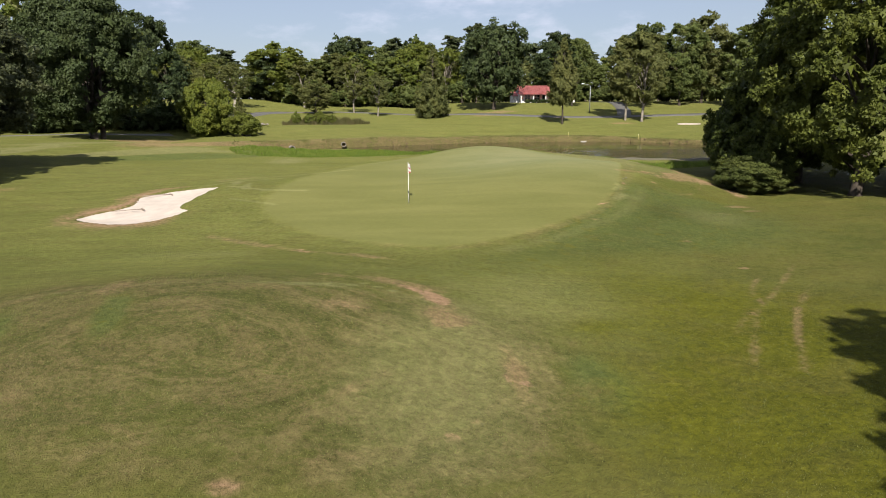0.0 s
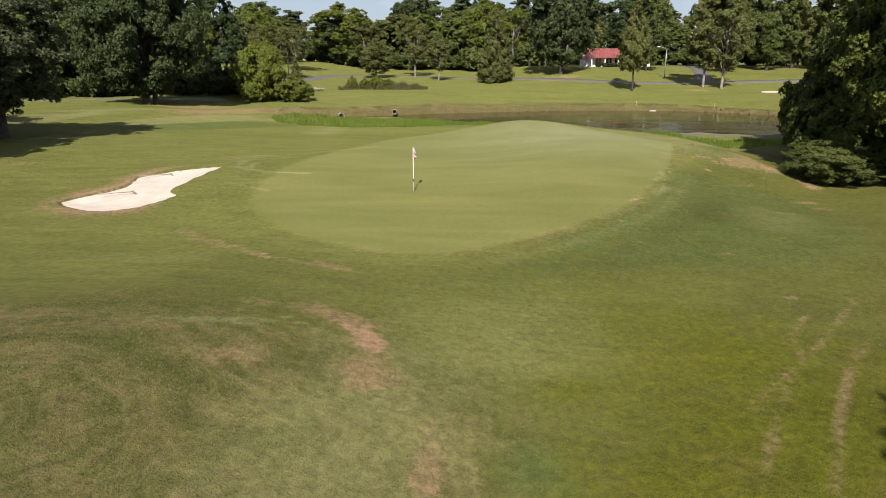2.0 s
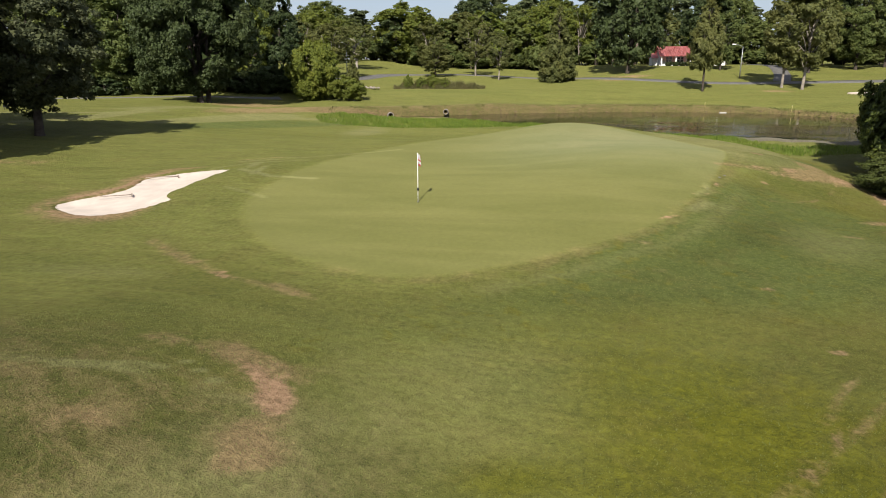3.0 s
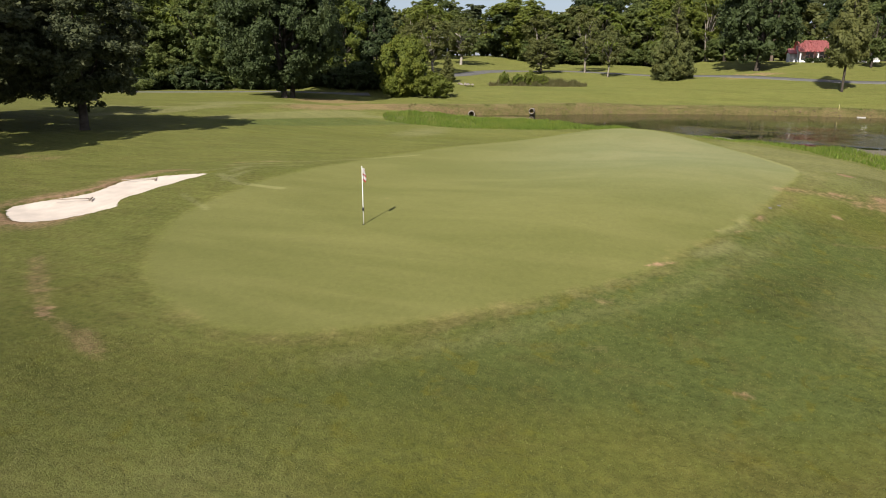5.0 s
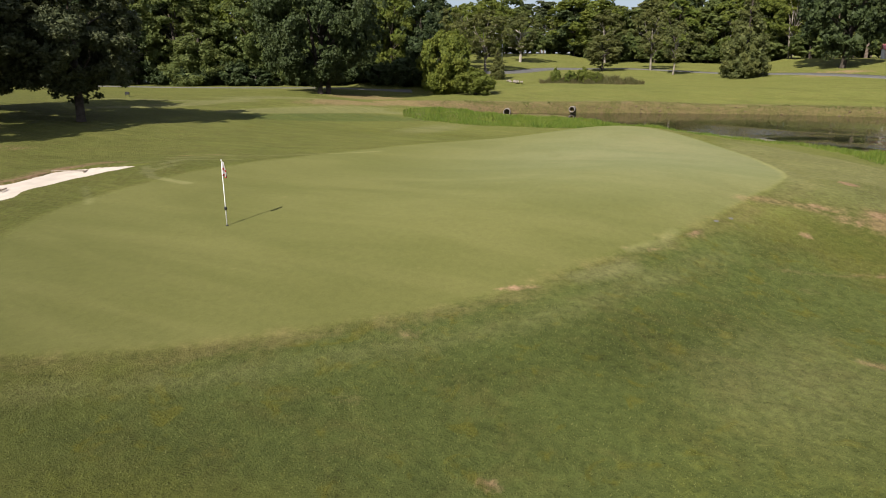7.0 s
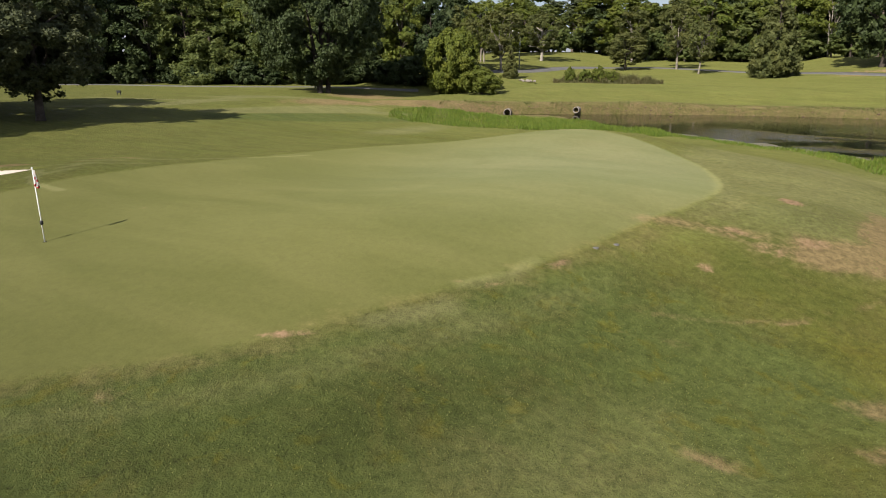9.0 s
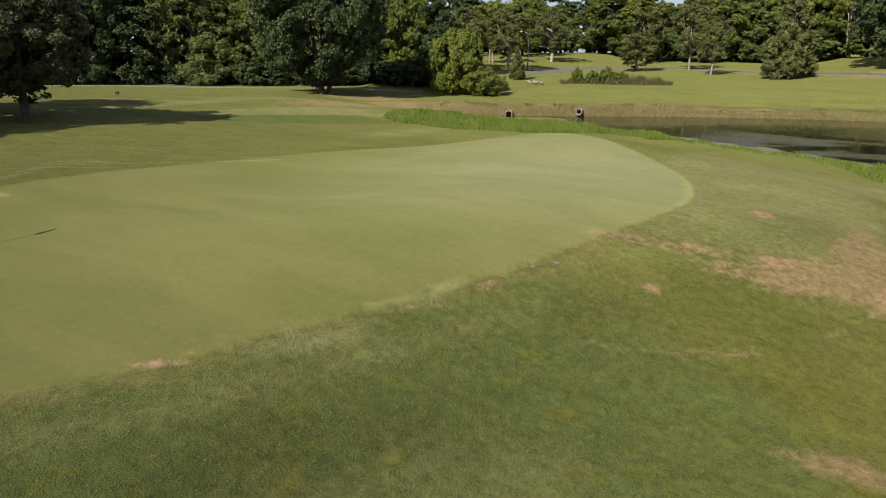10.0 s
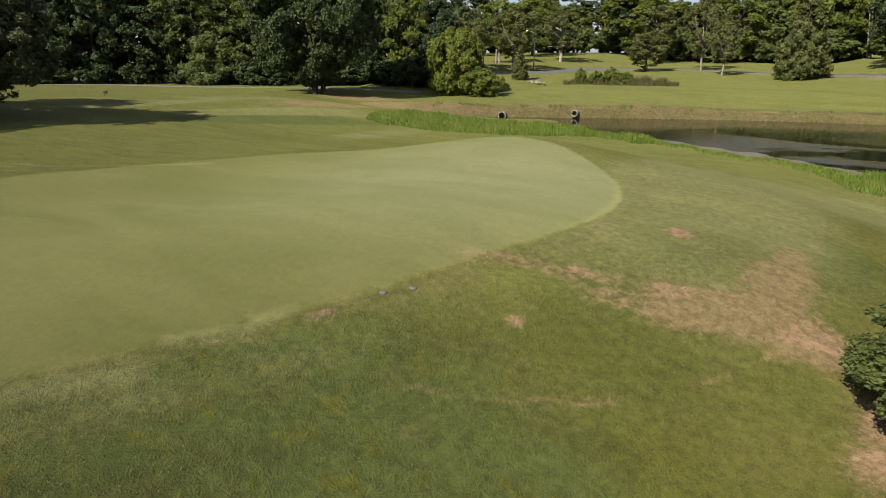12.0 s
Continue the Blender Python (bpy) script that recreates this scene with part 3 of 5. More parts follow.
straw += (0.9 * trail(X, Y, [(0.9, -17.8), (1.3, -18.3), (1.1, -18.8)], 0.28)
          + 0.9 * ellipse(X, Y, 1.5, -18.5, 0.45, 0.2, 20)
          + 0.2 * ellipse(X, Y, -1.7, -18.8, 0.9, 0.45, 15)
          + 0.5 * ellipse(X, Y, 0.3, -18.4, 0.5, 0.25, 10)
          + 0.8 * ellipse(X, Y, -26.7, 7.0, 2.5, 0.9, 20)
          + 0.4 * trail(X, Y, [(-21.1, 2.0), (-15.1, 0.1)], 0.5)
          + 0.7 * ellipse(X, Y, 19.3, 10.8, 1.3, 0.7, 10)
          + 0.7 * ellipse(X, Y, 20.1, 14.4, 0.7, 1.3, -10)
          + 0.8 * ellipse(X, Y, 21.1, 11.2, 1.1, 0.8, 10)
          + 0.6 * ellipse(X, Y, 18.4, 11.0, 0.6, 0.35, 0)
          + 0.6 * trail(X, Y, [(19.6, 12.8), (20.3, 12.7), (20.1, 11.4)], 0.5)
          + 0.7 * trail(X, Y, [(18.2, 6.8), (18.6, 7.2)], 0.08)
          + 1 * trail(X, Y, [(13.1, 4.8), (13.5, 5.3)], 0.1)
          + 0.8 * trail(X, Y, [(11.8, 2.9), (12.5, 3.4)], 0.1))
mud = smooth01(pd, -3.7, -3.1) * (smooth01(X, 4, 6.5) * (1 - smooth01(X, 18.5, 21)) + smooth01(X, 20.5, 23)) * (Y < 58)
bank = smooth01(pd + 4.2 - 0.8 * smooth01(X, 0, 20), -2.0, 0.6) * (Y > 58)
pale = 0.55 * ellipse(X, Y, -13.5, 36, 8, 2.4, 95) + 0.9 * ellipse(X, Y, -11.6, 8.3, 1.5, 0.22, 25) + 0.8 * ellipse(X, Y, -10.6, 9.6, 1.2, 0.2, 15) + 0.7 * ellipse(X, Y, -10.9, 6.6, 0.3, 1.0, 10) + 0.7 * ellipse(X, Y, -9.9, 5.2, 0.25, 1.4, 5) + 0.25 * ellipse(X, Y, -3.6, -17.3, 4.5, 0.2, 2) + 0.3 * ellipse(X, Y, 17.6, 22.0, 3.0, 6.0, 15) + 0.55 * ellipse(X, Y, 20.5, 28.0, 5.0, 5.0) + 1.5 * ellipse(X, Y, -29.2, 38.4, 7.0, 1.3, 52) + 1.5 * ellipse(X, Y, -40.6, 31.0, 7.5, 1.2, 81) + 0.8 * ellipse(X, Y, -37.0, 44.0, 9.0, 2.5, 35)
bd = np.where((np.abs(X + 14) < 7) & (np.abs(Y - 1) < 9), inside_distance(BUNKER, X, Y), 9.0)
clay += 0.85 * np.exp(-((bd - 0.35) / 0.5) ** 2) * smooth01(-X - 0.35 * Y, 11.0, 14.0)
lip = smooth01(-X - 0.35 * Y, 10.5, 13.5)
straw = straw + 1.0 * np.exp(-((bd - 0.7) / 0.8) ** 2) * lip
# darker green zones along the front of the green
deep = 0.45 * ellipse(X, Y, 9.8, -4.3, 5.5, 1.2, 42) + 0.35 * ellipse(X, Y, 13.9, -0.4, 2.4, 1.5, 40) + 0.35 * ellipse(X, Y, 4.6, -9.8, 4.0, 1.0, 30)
# the ellipse at (4.4, -14.6) paints haze into the turf colour
pale = pale + 0.34 * np.exp(-((gd - 1.5) / 0.7) ** 2) * smooth01(X, 0, 5) * (1 - smooth01(Y, 3, 9)) + 0.4 * ellipse(X, Y, 16.5, -1.0, 2.5, 4.0, -20) + 0.22 * ellipse(X, Y, 4.4, -14.6, 3.4, 3.4) + 0.5 * ellipse(X, Y, 1.0, -21.3, 2.5, 4.4, -10)
pale += (0.9 * trail(X, Y, [(-33.5, 31.0), (-29.0, 36.4), (-24.0, 42.5), (-20.0, 45.0)], 0.7) + 0.8 * trail(X, Y, [(-53.0, 30.0), (-45.5, 33.2)], 0.7)
         + 0.8 * trail(X, Y, [(-44.0, 33.8), (-37.0, 38.2)], 0.7) + 0.5 * trail(X, Y, [(-8.5, 8.8), (-11.0, 7.4), (-13.5, 4.9)], 0.25) + 0.6 * trail(X, Y, [(-4.4, 15.0), (-7.4, 12.0), (-9.4, 9.9)], 0.22))
lush += 0.9 * trail(X, Y, [(-3.2, -21.4), (-2.6, -20.2)], 0.13) + 0.7 * trail(X, Y, [(-2.2, -22.6), (-1.0, -21.6), (-0.4, -20.4)], 0.22)
lush += 0.25 * ellipse(X, Y, 18.6, 15.5, 2.6, 3.6, -15)
# dark bands just below the pale terrace edges of the left fairway
lush += 0.8 * trail(X, Y, [(-30.5, 30.5), (-26.2, 35.2), (-22.0, 39.5), (-18.5, 42.5)], 1.7) + 0.5 * trail(X, Y, [(-46.0, 30.5), (-40.0, 33.5), (-35.0, 36.5)], 1.2)
yellow += 0.45 * trail(X, Y, [(-24.0, 24.0), (-16.0, 29.5), (-8.0, 32.5)], 2.0)
pale += 0.8 * trail(X, Y, [(17.0, 20.3), (18.3, 21.3), (19.4, 22.2)], 0.22) + 0.8 * trail(X, Y, [(19.3, 24.0), (20.5, 24.6), (22.0, 25.3)], 0.3) + 0.45 * trail(X, Y, [(-9.5, -18.6), (-7.3, -18.1), (-4.0, -17.6), (-1.5, -17.0)], 0.13)
pale += (0.55 * trail(X, Y, [(11.4, 0.6), (11.9, 1.3), (12.3, 2.1)], 0.35)
         + 0.5 * trail(X, Y, [(12.1, 3.0), (12.7, 4.0), (12.9, 5.1)], 0.3)
         + 0.9 * trail(X, Y, [(-11.0, 5.2), (-8.5, 3.7), (-6.1, 3.6)], 0.2)
         + 0.6 * trail(X, Y, [(-9.9, 1.5), (-7.1, -0.1)], 0.2)
         + 0.6 * trail(X, Y, [(-3.0, -17.5), (-1.9, -16.8), (-1.3, -16.7)], 0.12)
         + 0.35 * ellipse(X, Y, -8.4, -10.1, 4, 1, 0)
         + 0.7 * trail(X, Y, [(-1.1, -16.3), (-0.1, -16.8)], 0.07))
# the ellipse at (6, -15) adds to the painted haze in front of the green
pale += 0.18 * smooth01(Y, 66, 74) + 0.12 * ellipse(X, Y, 6.0, -15.0, 4.5, 4.0, 20)
straw += 0.35 * ellipse(X, Y, -12, 72, 15, 4.5) + 0.25 * ellipse(X, Y, 22, 71, 14, 3)
pale += 0.45 * smooth01(gd, -1.2, 0.0) * (1 - smooth01(gd, 4.0, 7.5)) * smooth01(X, 10, 13) * smooth01(Y, 7, 12)
pale += (0.35 * trail(X, Y, [(12.7, 21.6), (14.1, 19.1), (15.3, 15.2), (15.7, 12.8)], 0.25)
         + 0.5 * trail(X, Y, [(15.5, 18.2), (16.6, 18.5), (17.6, 19.4)], 0.3)
         + 0.8 * trail(X, Y, [(17.6, 22.6), (18.5, 22.1), (19.1, 22.0)], 0.2)
         + 0.6 * trail(X, Y, [(19.9, 30.1), (21.4, 29.7)], 0.35)
         + 0.4 * trail(X, Y, [(13.4, 22.6), (15.3, 20.1)], 0.25)
         + 0.4 * trail(X, Y, [(16.2, 14.7), (17.1, 15.2), (18.0, 17.3)], 0.3)
         + 0.6 * trail(X, Y, [(19.6, 17.0), (20.2, 17.2)], 0.35)
         + 0.35 * trail(X, Y, [(11.4, 33.7), (15.7, 26.6), (17.6, 28.7)], 0.4))
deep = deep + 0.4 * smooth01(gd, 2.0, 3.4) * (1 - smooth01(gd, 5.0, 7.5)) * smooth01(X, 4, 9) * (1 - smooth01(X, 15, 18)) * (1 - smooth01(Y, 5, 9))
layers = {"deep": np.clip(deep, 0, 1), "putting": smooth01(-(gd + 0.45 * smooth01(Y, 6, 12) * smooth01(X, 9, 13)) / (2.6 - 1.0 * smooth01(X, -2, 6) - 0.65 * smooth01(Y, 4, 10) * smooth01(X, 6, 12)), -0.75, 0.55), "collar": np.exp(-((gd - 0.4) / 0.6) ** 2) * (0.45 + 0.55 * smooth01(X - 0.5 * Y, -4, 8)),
          # the fairway tone round (5.2, -15) also stands in for haze
          "fairway": np.clip(0.6 * (1 - smooth01(gd, 0.3, 2.0)) + smooth01(-X, 3, 9) * (1 - dry) + smooth01(Y, 24, 31) + 0.8 * (1 - smooth01(gd, 0.4, 3.6)) * np.maximum(smooth01(Y, 2, 12), smooth01(-X, -4, 2)) + 0.6 * ellipse(X, Y, 5.2, -15.0, 4.0, 4.5) + 0.5 * ellipse(X, Y, -1.0, -12.8, 9.0, 3.2), 0, 1), "lush": np.clip(lush, 0, 1), "yellow": np.clip(yellow, 0, 1),
          "dry": dry, "paler_back": np.clip(ellipse(X, Y, 10.5, 17.5, 8.5, 9.0, -25), 0, 1), "clay": np.clip(clay, 0, 1.2), "straw": np.clip(straw, 0, 1.3), "bank": np.clip(bank, 0, 1), "mud": np.clip(mud, 0, 1), "pale": np.clip(pale, 0, 1)}
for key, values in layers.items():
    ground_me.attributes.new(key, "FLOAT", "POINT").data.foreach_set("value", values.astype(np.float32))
ground = tagged(new("ground", ground_me), "golf course turf with a pale putting green, dry mound and bare clay patches", "ground", kind="structure")

# ---- pond ----
wx, wy = np.arange(-46, 75, 3.0), np.arange(30, 92, 3.0)
WX, WY = np.meshgrid(wx, wy)
wi = np.arange(WX.size).reshape(WX.shape)
wq = np.stack([wi[:-1, :-1], wi[:-1, 1:], wi[1:, 1:], wi[1:, :-1]], -1).reshape(-1, 4)
keep = (pond_depth(WX.ravel(), WY.ravel())[wq] > -4).any(1)
pond = tagged(new("pond_water", array_mesh("pond_water", np.stack([WX.ravel(), WY.ravel(), np.full(WX.size, WATER_Z)], -1), wq[keep], WATER, True)),
              "dark brown still pond water reflecting the far bank", "pond", kind="structure")

# ---- bunker sand: a shallow bowl below the turf lip ----
sx, sy = np.arange(-17.6, -11, 0.16), np.arange(-4, 6.6, 0.16)
SX, SY = np.meshgrid(sx, sy)
SX, SY = SX.ravel(), SY.ravel()
sd = inside_distance(BUNKER, SX, SY)
SZ = height(SX, SY) - 0.10 - 0.12 * smooth01(-sd, 0, 1.2) + 0.015 * np.sin(5 * SX + 2 * SY) * np.sin(3 * SY)
si = np.arange(SX.size).reshape(len(sy), len(sx))
sq = np.stack([si[:-1, :-1], si[:-1, 1:], si[1:, 1:], si[1:, :-1]], -1).reshape(-1, 4)
sand = tagged(new("bunker_sand", array_mesh("bunker_sand", np.stack([SX, SY, SZ], -1), sq[(sd[sq] < 0.14).all(1)], SAND, True)),
              "raked white sand of a bunker beside the green", "bunker", kind="structure")


# ---- paths ----
def strip(name, points, width, material, label):
    pts = np.array([far_place(*p)[:2] for p in points], float)
    out = []
    for i in range(len(pts) - 1):
        a, b, c, d = (pts[min(max(i + k - 1, 0), len(pts) - 1)] for k in range(4))
        for s in np.arange(10) / 10:
            out.append(0.5 * (2 * b + (c - a) * s + (2 * a - 5 * b + 4 * c - d) * s * s + (3 * b - a - 3 * c + d) * s ** 3))
    out = np.array(out + [pts[-1]])
    way = np.gradient(out, axis=0)
    side = np.stack([-way[:, 1], way[:, 0]], -1) / np.linalg.norm(way, axis=1)[:, None]
    cols = []
    for f, dz in ((-0.52, -0.15), (-0.5, 0.04), (-0.17, 0.07), (0.17, 0.07), (0.5, 0.04), (0.52, -0.15)):
        p = out + side * width * f
        cols.append(np.stack([p[:, 0], p[:, 1], height(p[:, 0], p[:, 1]) + dz], -1))
    v = np.stack(cols, 1)
    i = np.arange(v.shape[0] * 6).reshape(-1, 6)
    q = np.stack([i[:-1, :-1], i[:-1, 1:], i[1:, 1:], i[1:, :-1]], -1).reshape(-1, 4)[:, ::-1]
    return tagged(new(name, array_mesh(name, v.reshape(-1, 3), q, material, True)), label, "path", kind="structure")


strip("cart_path", [(-40, 90), (-33.5, 99), (-31.5, 112), (-26, 121), (-14, 122.5), (0, 118.5), (11, 114), (24, 106.5), (34, 104), (46, 105), (60, 107), (85, 111)], 3.2, ASPHALT, "grey asphalt cart path beyond the pond")
strip("driveway", [(46, 107), (49, 118), (52, 140), (54, 160)], 3.2, ASPHALT, "pale asphalt driveway climbing between the trees")
strip("road", [(-120, 22), (-99, 45), (-88, 54), (-74, 57), (-63, 62), (-53, 68.0), (-46, 71.0), (-40, 75)], 3.0, ASPHALT, "grey asphalt lane along the edge of the wood")


# ---- trees ----
def leaf_cloud(rng, blobs, count, size, middle, out=0.25, flat=1.0):
    """Leaves over the skin of many small clumps (rows of x, y, z, radius), turned outwards from the crown's middle."""
    blobs = np.asarray(blobs, float)
    w = blobs[:, 3] ** 2
    pick = rng.choice(len(blobs), count, p=w / w.sum())
    b = blobs[pick]
    d = rng.normal(size=(count, 3))
    d /= np.linalg.norm(d, axis=1)[:, None]
    away = b[:, :3] - middle
    away /= np.linalg.norm(away, axis=1)[:, None] + 1e-6
    inward = (d * away).sum(1) < -0.35
    d[inward] *= -1
    r = b[:, 3] * (0.35 + 1.0 * rng.random(count) ** 0.8)
    c = b[:, :3] + d * r[:, None] * np.array([1, 1, flat])
    c[:, 2] = np.maximum(c[:, 2], 0.05)
    n = d * 0.6 + away * out + rng.normal(size=(count, 3)) * 0.55 + np.array([0, 0, 0.3])
    n /= np.linalg.norm(n, axis=1)[:, None]
    a = np.cross(n, rng.normal(size=(count, 3)))
    a /= np.linalg.norm(a, axis=1)[:, None]
    e = np.cross(n, a)
    s = size * rng.uniform(0.6, 1.35, count)[:, None]
    v = np.stack([c + a * s * 1.15, c - a * s * 0.55 + e * s * 0.72, c - a * s * 0.55 - e * s * 0.72], 1).reshape(-1, 3)
    return v, np.arange(count * 3).reshape(-1, 3)


def crown_lobes(rng, shape, h, r, n, base, lump):
    """Boughs of a crown, spread evenly over its outline: rows of x, y, z, radius."""
    out = []
    zc, hz = h * (1 + base) / 2, h * (1 - base) / 2
    for i in range(n):
        f, ang = (i + 0.5) / n, i * 2.39996 + rng.normal() * 0.35
        if shape in ("cone", "stemmed cone"):
            z = h * (0.97 - (0.97 - base) * f ** 0.85)
            wide = r * (0.10 + 0.90 * f ** 0.8) * (1.0 if shape == "cone" or f < 0.8 else 1.0 - 2.2 * (f - 0.8))
            rad = wide * rng.uniform(0.32, 0.48) + 0.03 * r
            k = max(0.0, wide - rad * 0.8) * rng.uniform(0.8, 1.1)
        elif shape == "pine":
            z, k, rad = h * (0.97 - 0.40 * f), r * rng.uniform(0.15, 0.85) * (0.5 + 0.5 * f), r * rng.uniform(0.20, 0.36)
        else:
            u = 1 - 2 * f
            ring = math.sqrt(1 - u * u)
            if shape == "broad":
                rad = r * rng.uniform(0.15, 0.34)
                ring = ring ** 0.75
            elif shape == "sparse":
                rad = r * rng.uniform(0.14, 0.26)
            else:
                rad = r * rng.uniform(0.15, 0.36)
            reach = rng.uniform(0.45, 1.05) if shape == "sparse" else rng.uniform(0.70, 1.12)
            k = ring * (r - rad * 0.9) * reach
            z = zc + u * (hz - rad * 0.75) * rng.uniform(0.82, 1.08)
        rad *= lump
        out.append((k * math.cos(ang), k * math.sin(ang), max(z, rad * 0.7), rad))
    return np.array(out)


def make_tree(seed, shape, h, r, lobes, tufts, leaves, size, leaf, bark, trunk_r, stems=1, base=0.2, lump=1.0):
    """The meshes of one kind of tree: trunk with limbs, and a crown of boughs, clumps and leaves."""
    rng = np.random.default_rng(seed)
    boughs = crown_lobes(rng, shape, h, r, lobes, base, lump)
    middle = np.array([0, 0, h * (0.45 + 0.45 * base)])
    flat = 0.6 if shape == "pine" else 0.85
    kids = np.repeat(boughs, tufts, 0)
    off = rng.normal(size=(len(kids), 3))
    off /= np.linalg.norm(off, axis=1)[:, None]
    away = kids[:, :3] - middle
    turn = (off * away).sum(1) < -0.35 * np.linalg.norm(away, axis=1)
    off[turn] *= -1
    kids[:, :3] += off * kids[:, 3:] * rng.uniform(0.45, 1.30, (len(kids), 1)) * np.array([1, 1, flat])
    kids[:, 3] *= rng.uniform(0.13, 0.42, len(kids))
    kids[:, 2] = np.maximum(kids[:, 2], kids[:, 3] * 0.6)
    v1, f1 = leaf_cloud(rng, kids, leaves, size, middle, flat=flat)
    core = boughs * np.array([0.9, 0.9, 1, 0.62])
    v2, f2 = leaf_cloud(rng, core, leaves // 10, size * 2.6, middle, flat=flat)
    crown = array_mesh("crown", np.vstack([v1, v2]), np.vstack([f1, f2 + len(v1)]), leaf)
    bm = bmesh.new()
    for s in range(stems):
        lean = Vector((rng.normal() * 0.03 * h, rng.normal() * 0.03 * h, 0)) * (1 if stems == 1 else 2.2)
        foot = Vector((0, 0, -0.3)) + (Vector((math.cos(s * 2.4), math.sin(s * 2.4), 0)) * trunk_r * 1.5 if stems > 1 else Vector((0, 0, 0)))
        top = h * (0.86 if shape in ("pine", "cone", "stemmed cone") else 0.66)
        path = [foot, foot + Vector((0, 0, 0.6)) + lean * 0.05, foot + lean * 0.4 + Vector((0, 0, top * 0.45)), foot + lean + Vector((0, 0, top))]
        k = trunk_r * (1.0 if stems == 1 else 0.65)
        tube(bm, path, [k * 1.45, k, k * 0.75, k * 0.22], 8)
    order = rng.choice(len(boughs), min(len(boughs), 16 if shape != "shrub" else 7), replace=False)
    for i in order:
        b = Vector(boughs[i, :3])
        z0 = max(h * base * 0.8, min(b.z * rng.uniform(0.45, 0.75), h * 0.6))
        start = Vector((0, 0, z0))
        mid = start.lerp(b, 0.5) + Vector((rng.normal() * 0.05, rng.normal() * 0.05, 0.06)) * r
        tube(bm, [start, mid, b], [trunk_r * 0.38, trunk_r * 0.22, trunk_r * 0.05], 5)
    trunk = bpy.data.meshes.new("trunk")
    bm.to_mesh(trunk)
    bm.free()
    trunk.materials.append(bark)
    trunk.shade_smooth()
    return {"h": h, "r": r, "trunk": trunk, "crown": crown}


def plant(kind, x, y, tall, wide, turn=0.0, name="tree", label="", category="tree", group="", sink=0.06):
    """One tree at its place: tall metres high, its crown wide metres in radius."""
    root = new(name)
    root.empty_display_size = 0.3
    x, y, k = far_place(x, y)
    tall, wide = tall * k, wide * k
    w = wide / kind["r"]
    root.matrix_basis = Matrix.LocRotScale((x, y, ground_z(x, y) - sink), Euler((0, 0, radians(turn))), (w, w, tall / kind["h"]))
    for key in ("trunk", "crown"):
        new(key, kind[key]).parent = root
    return tagged(root, label, category, group)


BROAD = [make_tree(11, "broad", 18, 9, 84, 12, 66000, 0.17, DARK_LEAF, BARK, 0.55, 3, 0.055, 0.78), make_tree(12, "broad", 18, 9, 50, 10, 16000, 0.27, DARK_LEAF, BARK, 0.5, 1, 0.10, 0.85)]
NEAR = [make_tree(21, "shade", 12, 5, 70, 12, 54000, 0.105, SHADE_LEAF, BARK, 0.30, 1, 0.13, 0.8), make_tree(22, "shade", 12, 5, 54, 10, 26000, 0.15, SHADE_LEAF, BARK, 0.28, 1, 0.10, 0.8)]
SIDE = [make_tree(31 + i, "broad", 16, 7, 90, 11, 76000, 0.115, STAND_LEAF, BARK, 0.4, 1, 0.04, 0.62) for i in range(2)]
SIDE.append(make_tree(33, "broad", 16, 7, 60, 9, 18000, 0.22, STAND_LEAF, BARK, 0.4, 1, 0.04, 0.7))
UPRIGHT = [make_tree(41 + i, shape, 18, r, 30, 12, 15000, 0.21, leaf, BARK, 0.32, 1, 0.05) for i, (shape, r, leaf) in enumerate((("round", 6, OAK_LEAF), ("round", 6, DARK_LEAF), ("cone", 6, OAK_LEAF), ("broad", 7, DARK_LEAF)))]
BEHIND = [make_tree(141 + i, "round", 18, 6, 24, 8, 3600, 0.40, leaf, BARK, 0.32, 1, 0.05) for i, leaf in enumerate((OAK_LEAF, DARK_LEAF, OLIVE_LEAF, MAPLE_LEAF))]
MIDDLE = [make_tree(241 + i, "round", 18, 6, 28, 12, 12000, 0.23, leaf, BARK, 0.30, 1, 0.10) for i, leaf in enumerate((OAK_LEAF, DARK_LEAF, OLIVE_LEAF, MAPLE_LEAF))]
TALL = [make_tree(91, "round", 17, 5, 30, 10, 12000, 0.20, OLIVE_LEAF, PALE_BARK, 0.26, 1, 0.20)]
PINE = [make_tree(51 + i, "pine", 24, 4.2, 22, 9, 3600, 0.34, PINE_LEAF, PINE_BARK, 0.26, 1, 0.55) for i in range(2)]
CEDAR = [make_tree(61, "cone", 12, 3.6, 46, 10, 16000, 0.15, OLIVE_LEAF, BARK, 0.22, 1, 0.07)]
JUNIPER = make_tree(63, "stemmed cone", 12, 3.6, 34, 9, 13000, 0.14, OLIVE_LEAF, BARK, 0.18, 1, 0.28)
SPARSE = [make_tree(71, "sparse", 12, 4.2, 34, 8, 7000, 0.14, OLIVE_LEAF, PALE_BARK, 0.20, 1, 0.24), make_tree(72, "sparse", 12, 4.2, 32, 8, 6500, 0.14, MAPLE_LEAF, PALE_BARK, 0.20, 2, 0.24)]
